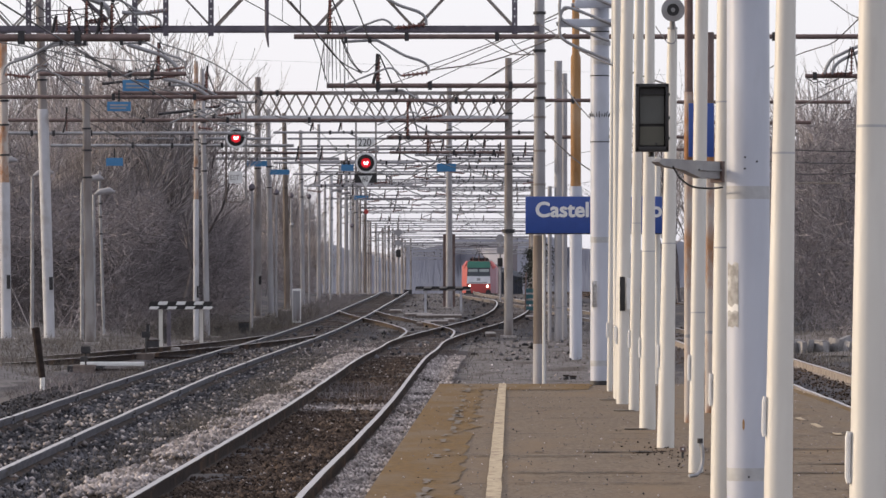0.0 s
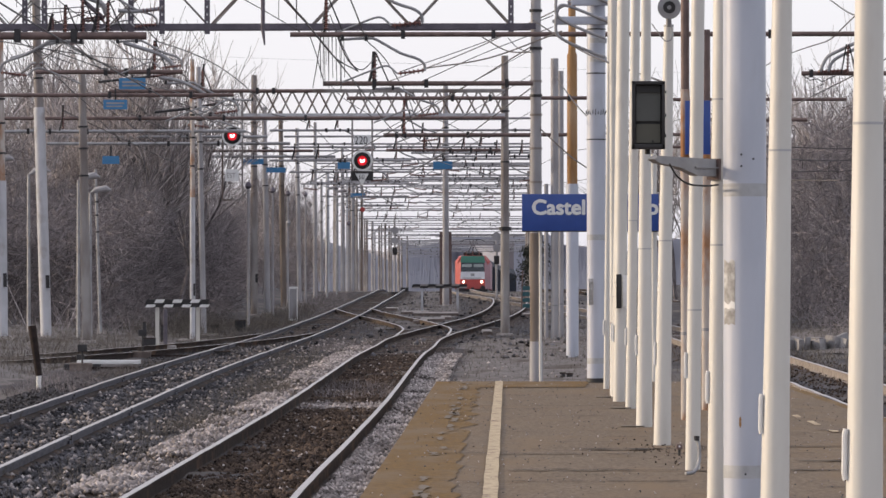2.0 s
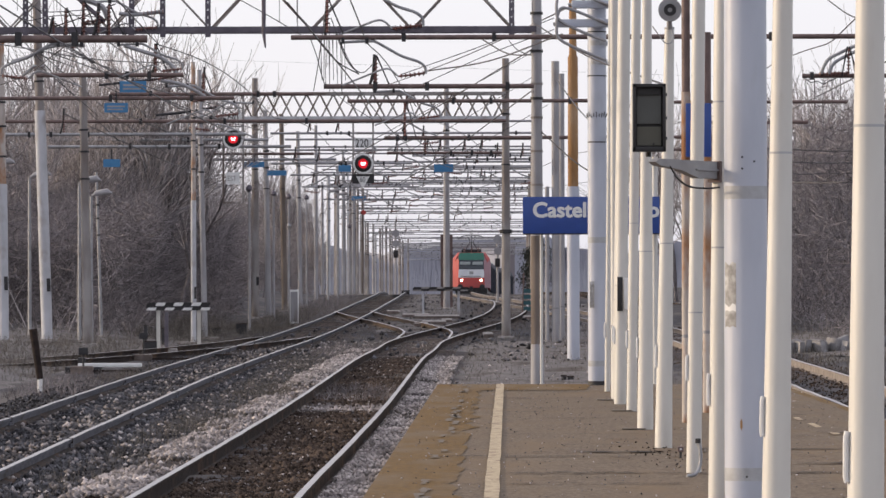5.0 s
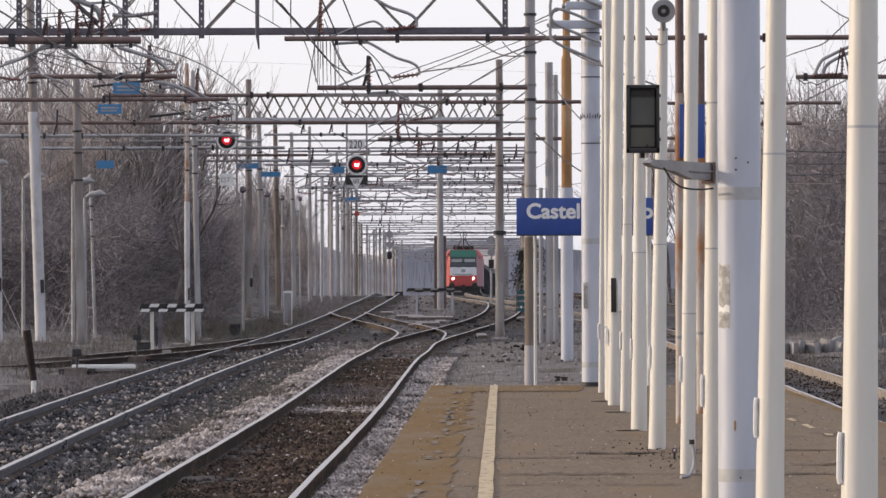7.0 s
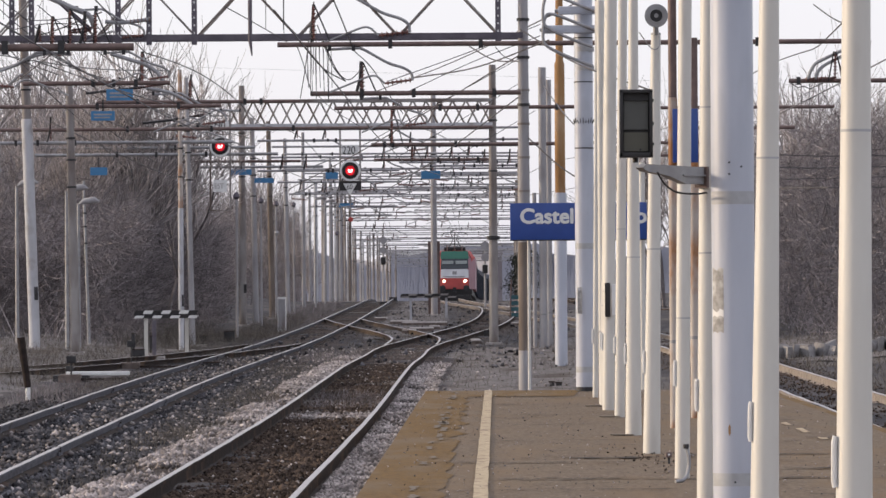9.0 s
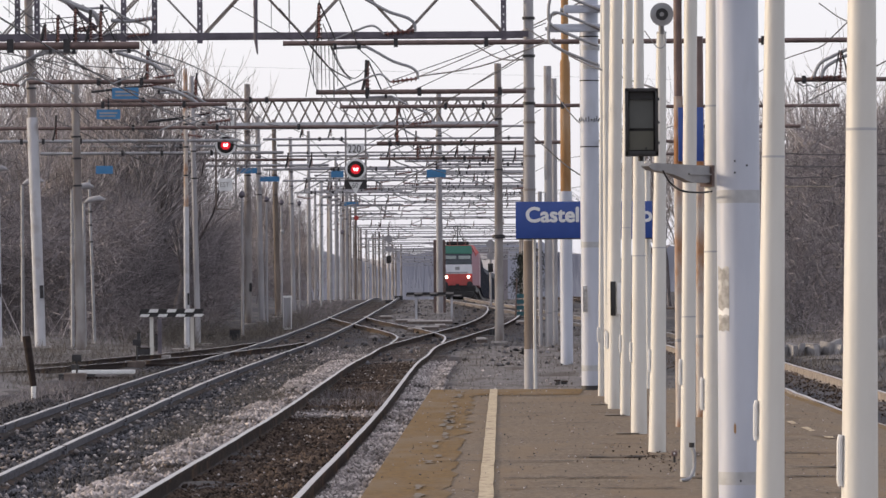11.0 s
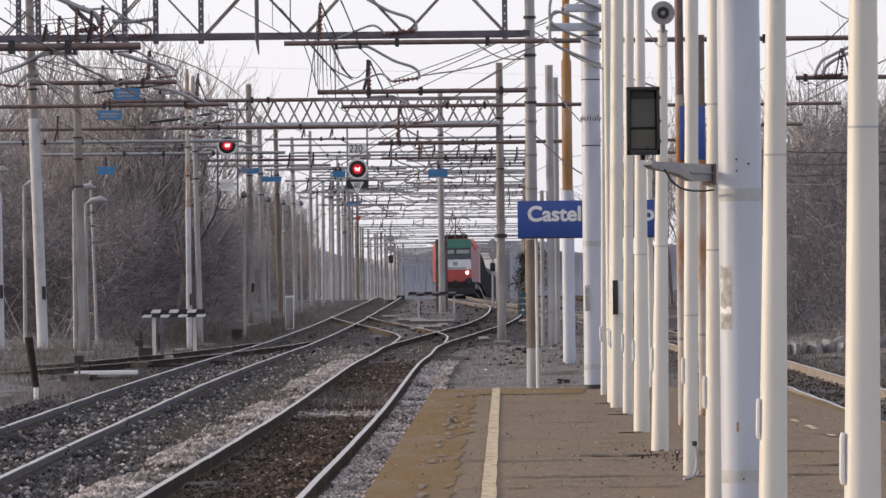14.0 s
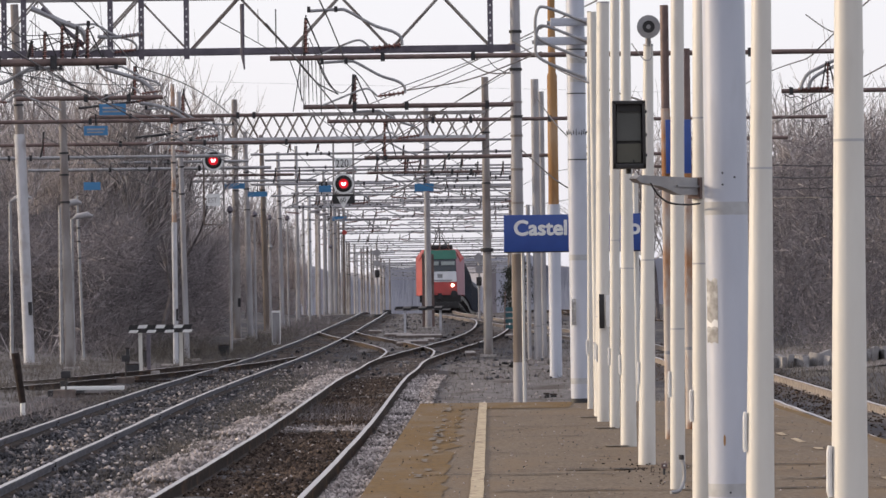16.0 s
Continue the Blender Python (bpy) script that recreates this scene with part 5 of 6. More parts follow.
def point_indicator(x, y, h):
    bz = land(x, y)
    t = thing("point_indicator", x, y, bz, "small dark square plate on a stem beside hand-worked points", "point indicator", "point indicators")
    part("stem", tubes([(0, 0, 0), (0, 0, h)], 0.02, 8), M_DARK, t)
    part("plate", blocks(-0.10, 0.10, -0.02, 0.02, h - 0.02, h + 0.13, bevel=0.006), M_DARK, t, "dark square plate")
    part("block", blocks(-0.26, 0.20, -0.2, 0.3, -0.05, 0.16, bevel=0.03), M_SLEEPER, t, "weathered concrete block")
    part("rod", blocks(0.2, 1.1, 0.05, 0.1, 0.03, 0.08), M_RAIL, t)


point_indicator(-7.55, 107.0, 0.42)
point_indicator(-7.1, 121.0, 0.55)
ob = thing("short_post", -7.2, 133.0, land(-7.2, 133), "dark short post in a concrete block beside the striped board", "post")
part("shaft", blocks(-0.05, 0.05, -0.05, 0.05, 0.0, 1.1, bevel=0.01), M_GIRDER, ob)
part("block", blocks(-0.28, 0.28, -0.25, 0.25, -0.05, 0.15, bevel=0.03), M_CONC, ob, "pale concrete block")
rng1 = random.Random(9)
for xx, yy, w, h in (
    (-7.72, 134.6, 0.35, 0.28),
    (-8.6, 147.6, 0.1, 0.55),
    (-7.99, 146.2, 0.12, 0.5),
    (-7.76, 127.9, 0.25, 0.12),
    (-7.55, 167.4, 0.5, 0.2),
    (-6.58, 167.4, 0.35, 0.35),
    (-6.27, 129.5, 0.5, 0.1),
    (-5.35, 124.8, 0.4, 0.1),
    (-2.17, 313.4, 0.5, 0.3),
    (-2.51, 284.5, 0.4, 0.2),
    (1.47, 173.4, 0.25, 0.1),
    (2.46, 101.3, 0.1, 0.12),
    (2.6, 101.3, 0.12, 0.1),
    (1.41, 191.8, 0.4, 0.15),
    (2.05, 173.4, 0.3, 0.2),
):
    ob = thing("trackside_box", xx, yy, land(xx, yy) - 0.02, "small dark trackside connection box", "trackside box", "trackside boxes")
    part("case", blocks(-w / 2, w / 2, -0.15, 0.15, 0, h, bevel=0.02), M_DARK if rng1.random() < 0.75 else M_GALV, ob)
    part("lid", blocks(-w / 2 - 0.01, w / 2 + 0.01, -0.16, 0.16, h, h + 0.025), M_RAIL, ob)


def street_lamp(x, y, top, side):
    bz = land(x, y)
    t = thing("street_lamp", x, y, bz, "thin grey lamp post with a flat lamp head", "street lamp", "lamp posts by the thicket")
    h = top - bz
    part("post", tubes([(0, 0, 0), (0, 0, h)], [0.055, 0.04], 10), M_GALV, t)
    bm = bmesh.new()
    tube(bm, [(0.02 * side, 0, h), (0.15 * side, 0, h + 0.08), (0.45 * side, 0, h + 0.12), (0.60 * side, 0, h + 0.08)], [0.03, 0.08, 0.10, 0.03], 10)
    part("head", bm, M_MAST_PALE, t, "pale lamp head")


for lx, ly, lz, side in (
    (-11.359, 140.02, 4.751, 1),
    (-9.984, 140.02, 4.595, 1),
    (-9.968, 144.53, 4.309, 1),
    (-12.375, 140.02, 5.095, 1),
    (-5.853, 263.56, 6.382, 1),
    (-5.688, 280.03, 6.501, 1),
):
    street_lamp(lx, ly, lz, side)
def mushroom_lamp(x, y, top, r=0.04, second=0.0):
    bz = land(x, y)
    t = thing("lamp_post", x, y, bz, "thin grey lamp post with a round mushroom head", "lamp post", "thin lamp posts along the line")
    h = top - bz
    part("post", tubes([(0, 0, 0), (0, 0, h)], [r * 1.2, r], 10), M_MAST_PALE, t)
    part("head", tubes([(0, 0, h - 0.05), (0, 0, h + 0.03), (0, 0, h + 0.12), (0, 0, h + 0.2)], [0.04, 0.12, 0.10, 0.03], 14), M_GIRDER, t, "round grey lamp head")
    if second:
        part("lantern", tubes([(0.03, -0.05, second - 0.12), (0.03, -0.05, second), (0.03, -0.05, second + 0.1)], [0.06, 0.11, 0.08], 12), M_GALV, t, "small pale globe")


for lx, ly, lz, lr, l2 in ((-6.53, 173.0, 4.95, 0.04, 0), (-6.72, 204.0, 5.3, 0.045, 0), (-6.83, 228.0, 5.55, 0.045, 3.8), (-6.35, 240.0, 5.7, 0.04, 0), (-5.98, 292.0, 6.5, 0.06, 0), (-5.36, 298.0, 4.9, 0.05, 0)):
    mushroom_lamp(lx, ly, lz, lr, l2)


for bx, by, bz, a, b, written in (
    (-7.757, 127.89, 6.799, 0.336, 0.143, True),
    (-8.186, 127.89, 6.27, 0.3, 0.121, True),
    (-10.017, 154.38, 5.47, 0.259, 0.121, False),
    (-6.854, 186.57, 6.137, 0.375, 0.104, False),
    (-6.283, 194.68, 5.992, 0.37, 0.098, False),
    (0.125, 186.57, 5.991, 0.354, 0.146, False),
    (-3.841, 203.54, 6.356, 0.25, 0.136, False),
    (-4.235, 263.44, 6.088, 0.382, 0.103, False),
):
    t = thing("blue_panel", bx, by, bz, "small bright blue notice panel hung from a cross-beam", "notice panel", "blue panels on the beams")
    part("plate", blocks(-a, a, 0, 0.03, -b, b), M_PANEL_BLUE, t)
    if written:
        part("text_bar", blocks(-a * 0.75, a * 0.75, -0.006, 0, b * 0.1, b * 0.45), M_GALV, t, "pale line of writing")
        part("text_bar", blocks(-a * 0.75, a * 0.6, -0.006, 0, -b * 0.5, -b * 0.2), M_GALV, t, "pale line of writing")
    part("hanger", blocks(-0.02, 0.02, 0.03, 0.05, -b, b + 0.3), M_DARK, t)
for x, y, head in (
    (-2.633, 298.7, 3.77),
    (2.971, 263.56, 3.146),
):
    t = thing("signal_post", x, y, land(x, y), "slim post with dark and pale signal boxes", "signal post", "small signal posts")
    part("post", tubes([(0, 0.1, 0), (0, 0.1, head - land(x, y) + 1.0)], 0.06, 8), M_MAST_PALE, t)
    z = head - land(x, y)
    part("upper_head", disc(bmesh.new(), 0, -0.1, z + 0.8, 0.22, 0.1), M_MAST_PALE, t, "pale round board")
    part("middle_head", disc(bmesh.new(), 0, -0.1, z + 0.2, 0.2, 0.1), M_MAST_PALE, t, "pale round board")
    part("lower_head", blocks(-0.14, 0.14, -0.15, 0.1, z - 0.65, z - 0.2, bevel=0.03), M_BLACK, t, "black box")
t = thing("small_red_signal", -3.794, 250.0, 5.18, "far small signal with a red lamp", "signal")
part("plate", disc(bmesh.new(), 0, 0, 0, 0.12, 0.05), M_RED_TRAIN, t)
part("hanger", blocks(-0.03, 0.03, 0.05, 0.08, 0, 1.2), M_MAST, t)
cb = thing("white_cabinet", -5.491, 190.0, land(-5.5, 190), "pale relay cabinet beside the masts", "cabinet")
part("case", blocks(-0.16, 0.16, -0.2, 0.2, 0, 1.3, bevel=0.02), M_WHITE, cb)
part("door", blocks(-0.13, 0.13, -0.215, -0.2, 0.1, 1.22), M_MAST_PALE, cb)
tp = thing("teal_ladder_board", 3.695, 215.0, land(3.7, 215), "teal louvred board in a brown frame", "trackside board")
for zz in (0.15, 0.4, 0.65, 0.9):
    part("slat", blocks(-0.17, 0.17, -0.03, 0.03, zz, zz + 0.17), M_TEAL, tp)
for xx in (-0.2, 0.2):
    part("post", tubes([(xx * 1.1, 0, 0), (xx * 0.8, 0, 1.75)], 0.03, 6), M_PIPE, tp)

# far overpass and the woods at the end of the line
ov = thing("road_overpass", 2.0, 690.0, 0, "distant brown road bridge over the tracks", "bridge")
part("deck", blocks(-1.5, 8.2, -3, 3, 5.9, 6.7), M_BRIDGE, ov)
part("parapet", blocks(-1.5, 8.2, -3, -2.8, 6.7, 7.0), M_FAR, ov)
for xx in (-1.0, 7.6):
    part("pier", blocks(xx - 0.5, xx + 0.5, -1.5, 1.5, -2.5, 5.9), M_BRIDGE, ov)


# ---------------------------------------------------------------- trees
def tree_meshes(seed, height, spread, limit=4200):
    """A bare tree as two meshes: trunk with main limbs, and the crown of branches and twigs."""
    rng = random.Random(seed)
    out = [([], []), ([], [])]
    def limb(which, p, q, r0, r1, n):
        verts, faces = out[which]
        d = (q - p).normalized()
        s = d.orthogonal().normalized()
        u = d.cross(s)
        base = len(verts)
        for c, r in ((p, r0), (q, r1)):
            for k in range(n):
                g = 2 * math.pi * k / n
                verts.append(tuple(c + (s * math.cos(g) + u * math.sin(g)) * r))
        for k in range(n):
            faces.append((base + k, base + (k + 1) % n, base + n + (k + 1) % n, base + n + k))
    todo = []
    for s in range(rng.choice((1, 2, 3))):
        todo.append((Vector((rng.uniform(-0.4, 0.4), rng.uniform(-0.4, 0.4), -0.1)), Vector((rng.uniform(-0.2, 0.2), rng.uniform(-0.2, 0.2), 1)).normalized(), height * rng.uniform(0.34, 0.44), height * 0.0075, 0))
    count = 0
    while todo and count < limit:
        p, d, length, r, lev = todo.pop(0)
        steps = 4 if lev < 2 else 3
        for k in range(steps):
            q = p + d * (length / steps)
            limb(0 if lev < 2 else 1, p, q, r * (1 - 0.3 * k / steps), r * (1 - 0.3 * (k + 1) / steps), 6 if lev == 0 else 4 if lev < 2 else 3)
            count += 1
            if lev < 5 and (lev > 0 or k > 0):
                for j in range(2):
                    b = (d + Vector((rng.uniform(-1, 1), rng.uniform(-1, 1), rng.uniform(-0.25, 0.8))) * spread).normalized()
                    todo.append((q, b, length * rng.uniform(0.5, 0.78), max(0.004, r * 0.52), lev + 1))
            d = (d + Vector((rng.uniform(-1, 1), rng.uniform(-1, 1), rng.uniform(-0.3, 0.6))) * 0.2).normalized()
            p = q
    made = []
    for nm, m, (verts, faces) in (("trunk", M_BARK, out[0]), ("crown", M_TWIG, out[1])):
        me = bpy.data.meshes.new(nm)
        me.from_pydata(verts, [], faces)
        me.materials.append(m)
        made.append(me)
    return made


TREES = [tree_meshes(s, h, sp) for s, h, sp in ((1, 9.5, 0.7), (2, 8.0, 0.8), (3, 7.0, 0.85), (6, 10.5, 0.65), (8, 6.0, 0.95), (12, 8.5, 0.75))]


def plant(k, x, y, scale, turn):
    t = thing("bare_tree", x, y, land(x, y), "bare leafless brown tree in a dense thicket", "tree", "bare trees of the thicket")
    t.scale = (scale, scale, scale)
    t.rotation_euler = (0, 0, turn)
    for nm, me in zip(("trunk", "crown"), TREES[k]):
        c = new(nm, me)
        c.parent = t


rng2 = random.Random(21)
for i in range(64):
    y = rng2.uniform(165, 330)
    x = -9.2 - rng2.uniform(0, 1) ** 1.2 * (0.075 * y) - (0.0 if y > 190 else 1.0)
    plant(rng2.randrange(6), x, y, rng2.uniform(0.8, 1.15) if y < 200 else rng2.uniform(0.5, 0.8), rng2.uniform(0, 6))
for i in range(16):
    y = rng2.uniform(335, 560)
    plant(rng2.randrange(6), -9.5 - rng2.uniform(0, 14), y, rng2.uniform(0.8, 1.1), rng2.uniform(0, 6))
rng3 = random.Random(33)
for i in range(16):
    y = rng3.uniform(320, 430)
    plant(rng3.randrange(6), -0.0245 * y - rng3.uniform(0, 6), y, rng3.uniform(0.75, 1.0), rng3.uniform(0, 6))
for i in range(38):
    y = rng2.uniform(150, 300)
    plant(rng2.randrange(6), 0.068 * y + rng2.uniform(0, 0.03) * y + rng2.uniform(0, 4), y, rng2.uniform(0.8, 1.05), rng2.uniform(0, 6))
for k, (xx, yy, q) in enumerate(((11.2, 246.0, 1.1), (12.3, 252.0, 1.15), (13.4, 240.0, 1.05), (14.3, 200.0, 1.0), (15.4, 205.0, 1.1), (13.6, 215.0, 0.95), (16.4, 198.0, 1.05))):
    plant((3, 0, 3, 3, 0, 5, 3)[k], xx, yy, q, 1.3 * k)
plant(3, -9.801, 176.0, 1.12, 1.0)
plant(0, -9.119, 180.0, 1.1, 2.0)
plant(3, -10.921, 172.0, 1.1, 4.0)
for k, (xx, yy) in enumerate(((-16.58, 176.0), (-17.4, 191.5), (-17.99, 207.0), (-15.38, 185.3), (-15.89, 200.8), (-13.47, 179.1), (-13.88, 194.6), (-14.16, 210.1), (-16.06, 188.4), (-15.68, 203.9), (-12.69, 182.2), (-17.52, 197.7))):
    plant((0, 1, 5, 3, 2, 0, 5, 1, 3, 0, 5, 1)[k], xx, yy, 0.95 + 0.02 * (k * 7 % 11), 0.9 * k)


def brush(name, n, area, hmin, hmax, r, material, label, seed, lean=0.35):
    """Thin upright twigs or blades over an area, joined in one mesh."""
    g = np.random.default_rng(seed)
    x0, x1, y0, y1, slope = area
    y = g.uniform(y0, y1, n)
    x = g.uniform(x0, x1, n) + slope * (y - y0)
    z = np.array([land(a, b) for a, b in zip(x, y)])
    h = g.uniform(hmin, hmax, n)
    dx, dy = g.normal(0, lean, n) * h, g.normal(0, lean, n) * h
    verts = np.zeros((n, 4, 3))
    ang = g.uniform(0, 6.28, n)
    for k in range(3):
        verts[:, k, 0] = x + r * np.cos(ang + k * 2.094)
        verts[:, k, 1] = y + r * np.sin(ang + k * 2.094)
        verts[:, k, 2] = z - 0.03
    verts[:, 3] = np.stack([x + dx, y + dy, z + h], 1)
    b = np.arange(n)[:, None] * 4
    faces = np.concatenate([b + [0, 1, 3], b + [1, 2, 3], b + [2, 0, 3]])
    me = bpy.data.meshes.new(name)
    me.from_pydata(verts.reshape(-1, 3).tolist(), [], faces.tolist())
    me.materials.append(material)
    tagged(new(name, me), label, "undergrowth", kind="stuff")


def thicket(name, n, area, top, seed, label):
    """Short crossing twigs that fill a thicket from the ground to an uneven top, joined in one mesh."""
    g = np.random.default_rng(seed)
    x0, x1, y0, y1, slope = area
    y = g.uniform(y0, y1, n)
    x = g.uniform(x0, x1, n) + slope * (y - y0)
    roof = np.array([top * (0.75 + 0.45 * noise.noise(Vector((a * 0.35, b * 0.08, seed)))) for a, b in zip(x, y)])
    z = np.array([land(a, b) for a, b in zip(x, y)]) + roof * g.uniform(0, 1, n) ** 0.85
    d = g.normal(0, 1, (n, 3)) * (1, 0.7, 0.9) + (0.25, 0, 0.55)
    d *= (g.uniform(0.3, 1.1, n) / np.linalg.norm(d, axis=1))[:, None]
    p = np.stack([x, y, z], 1)
    r = 0.009
    v = np.stack([p + (r, 0, -r), p + (-r, 0, -r), p + (0, 0, r), p + d], 1)
    i = np.arange(n)[:, None] * 4
    f = np.concatenate([i + [0, 1, 3], i + [1, 2, 3], i + [2, 0, 3]])
    me = bpy.data.meshes.new(name)
    me.from_pydata(v.reshape(-1, 3).tolist(), [], f.tolist())
    me.materials.append(M_SCRUB)
    tagged(new(name, me), label, "undergrowth", kind="stuff")


thicket("thicket_twigs", 150000, (-32, -9.6, 150, 330, -0.008), 5.4, 3, "dense tangle of fine brown twigs")
thicket("thicket_twigs", 110000, (11, 32, 145, 290, 0.03), 8.2, 4, "dense tangle of fine brown twigs")
thicket("thicket_twigs", 30000, (-16, -8.6, 330, 460, -0.022), 9.456 - 1.2, 9, "dense tangle of fine brown twigs")
thicket("thicket_twigs", 30000, (-15, -8.9, 157, 172, -0.008), 4.6, 12, "dense tangle of fine brown twigs")
thicket("thicket_twigs", 16000, (-12, -8.1, 186, 216, -0.01), 5.0, 13, "dense tangle of fine brown twigs")
brush("undergrowth", 16000, (-32, -9.0, 148, 330, -0.01), 0.4, 1.8, 0.010, M_SCRUB, "dry brown stems under the trees", 3, 0.8)
brush("undergrowth", 8000, (11, 34, 140, 300, 0.03), 0.4, 1.8, 0.010, M_SCRUB, "dry brown stems under the trees", 4, 0.8)
brush("pale_stems", 170, (-27, -10, 150, 215, -0.01), 1.5, 4.2, 0.016, M_TWIG, "a few long pale stems leaning in the thicket", 21, 0.5)
brush("dry_grass", 7000, (-17, -8.2, 100, 190, 0.015), 0.04, 0.2, 0.010, M_GRASS, "patchy dry grass beside the tracks", 5)
brush("dry_grass", 2200, (-0.3, 5.5, 82, 130, 0.0), 0.03, 0.14, 0.008, M_GRASS, "sparse dry grass beyond the platform end", 6)
brush("dry_grass", 5000, (-4.2, -2.9, 48, 120, 0.006), 0.04, 0.16, 0.006, M_GRASS, "dry grass between two tracks", 7)

brush("dry_grass", 14000, (-6.5, 6.0, 118, 300, 0.0), 0.03, 0.2, 0.010, M_GRASS, "sparse dry grass round the points and crossings", 8, 0.6)
brush("dry_grass", 9000, (7.6, 14, 80, 200, 0.02), 0.03, 0.25, 0.010, M_GRASS, "sparse dry grass beyond the far track", 9, 0.6)

for k, (tx, ty, tw, tl, tn, th) in enumerate((
    (-1.45, 90, 0.62, 5.0, 900, 0.20), (-3.35, 71, 0.35, 4.0, 700, 0.18), (-3.2, 91, 0.45, 5.0, 700, 0.18), (-7.1, 97, 0.7, 9.0, 1500, 0.22), (-6.4, 106, 0.5, 8.0, 1000, 0.2),
    (-3.3, 118, 0.6, 8.0, 800, 0.2), (-2.6, 133, 0.7, 9.0, 900, 0.22), (-6.5, 160, 0.9, 22.0, 2200, 0.35), (-6.2, 200, 1.0, 30.0, 2400, 0.4), (-5.6, 250, 1.0, 40.0, 2200, 0.45), (-9.6, 125, 1.4, 20.0, 2600, 0.4), (-8.4, 165, 1.2, 12.0, 2000, 0.9),
)):
    brush("grass_tuft", tn, (tx - tw, tx + tw, ty - tl, ty + tl, 0.0), 0.04, th, 0.006, M_GRASS if k % 3 else M_SCRUB, "tuft of fine dry grass beside the rails", 40 + k, 0.7)


def bush(x, y, w, h, seed):
    """An evergreen bush: short stems and many small leaf blades in uneven clumps."""
    g = random.Random(seed)
    t = thing("evergreen_bush", x, y, land(x, y), "dark evergreen bush beside the far track", "bush")
    part("stem", tubes([(0, 0, -0.05), (0.05, 0, h * 0.4), (-0.05, 0.02, h * 0.8)], [0.05, 0.035, 0.015], 6), M_BARK, t)
    bm = bmesh.new()
    for c in range(46):
        cz = h * (0.15 + 0.85 * g.random() ** 0.8)
        rr = w * (0.35 + 0.65 * math.sin(math.pi * min(1, cz / h)))
        cen = Vector((g.uniform(-1, 1) * rr, g.uniform(-1, 1) * rr, cz))
        for q in range(34):
            p = cen + Vector((g.gauss(0, 0.16), g.gauss(0, 0.16), g.gauss(0, 0.14)))
            d = Vector((g.gauss(0, 1), g.gauss(0, 1), g.gauss(0.4, 1))).normalized() * g.uniform(0.05, 0.12)
            e = d.orthogonal().normalized() * 0.03
            bm.faces.new([bm.verts.new(v) for v in (p - e, p + d * 0.5 + e * 1.2, p + d, p + d * 0.5 - e * 1.4)])
    part("foliage", bm, M_BUSH, t, smooth=False)


bush(4.55, 258.0, 0.62, 2.6, 5)
bush(5.4, 275.0, 0.9, 3.0, 8)


def far_woods(name, n, area, top, seed, label):
    """Rows of far bare trees in a haze-tinted colour, thin upright blades of uneven height joined in one mesh."""
    g = np.random.default_rng(seed)
    x0, x1, y0, y1 = area
    x, y = g.uniform(x0, x1, n), g.uniform(y0, y1, n)
    h = np.array([top * (0.7 + 0.5 * noise.noise(Vector((a * 0.05, b * 0.01, seed)))) for a, b in zip(x, y)]) * g.uniform(0.4, 1.15, n)
    z = np.full(n, -1.9)
    w = g.uniform(0.06, 0.2, n)
    lean = g.normal(0, 0.09, n) * h
    v = np.stack([np.stack([x - w, y, z], 1), np.stack([x + w, y, z], 1), np.stack([x, y + w, z], 1), np.stack([x + lean, y, z + h], 1)], 1)
    i = np.arange(n)[:, None] * 4
    f = np.concatenate([i + [0, 1, 3], i + [1, 2, 3], i + [2, 0, 3]])
    me = bpy.data.meshes.new(name)
    me.from_pydata(v.reshape(-1, 3).tolist(), [], f.tolist())
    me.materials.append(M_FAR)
    tagged(new(name, me), label, "woods", kind="stuff")


far_woods("far_woods", 5000, (-130, 130, 800, 1350), 11.0, 6, "far woods at the end of the line, haze in their grey-blue colour")

bk = bmesh.new()
cols = []
for i in range(241):
    x = -600 + i * 5
    cols.append((x, 1400 + 20 * math.sin(i), 11 + 4 * noise.noise(Vector((x * 0.03, 0, 0))) + 3 * noise.noise(Vector((x * 0.15, 5, 0)))))
ribbon(bk, [(x, y, -4) for x, y, z in cols], cols)
tagged(obj("backdrop", bk, M_FAR), "distant woods on the horizon, haze in their colour", "backdrop", kind="structure")


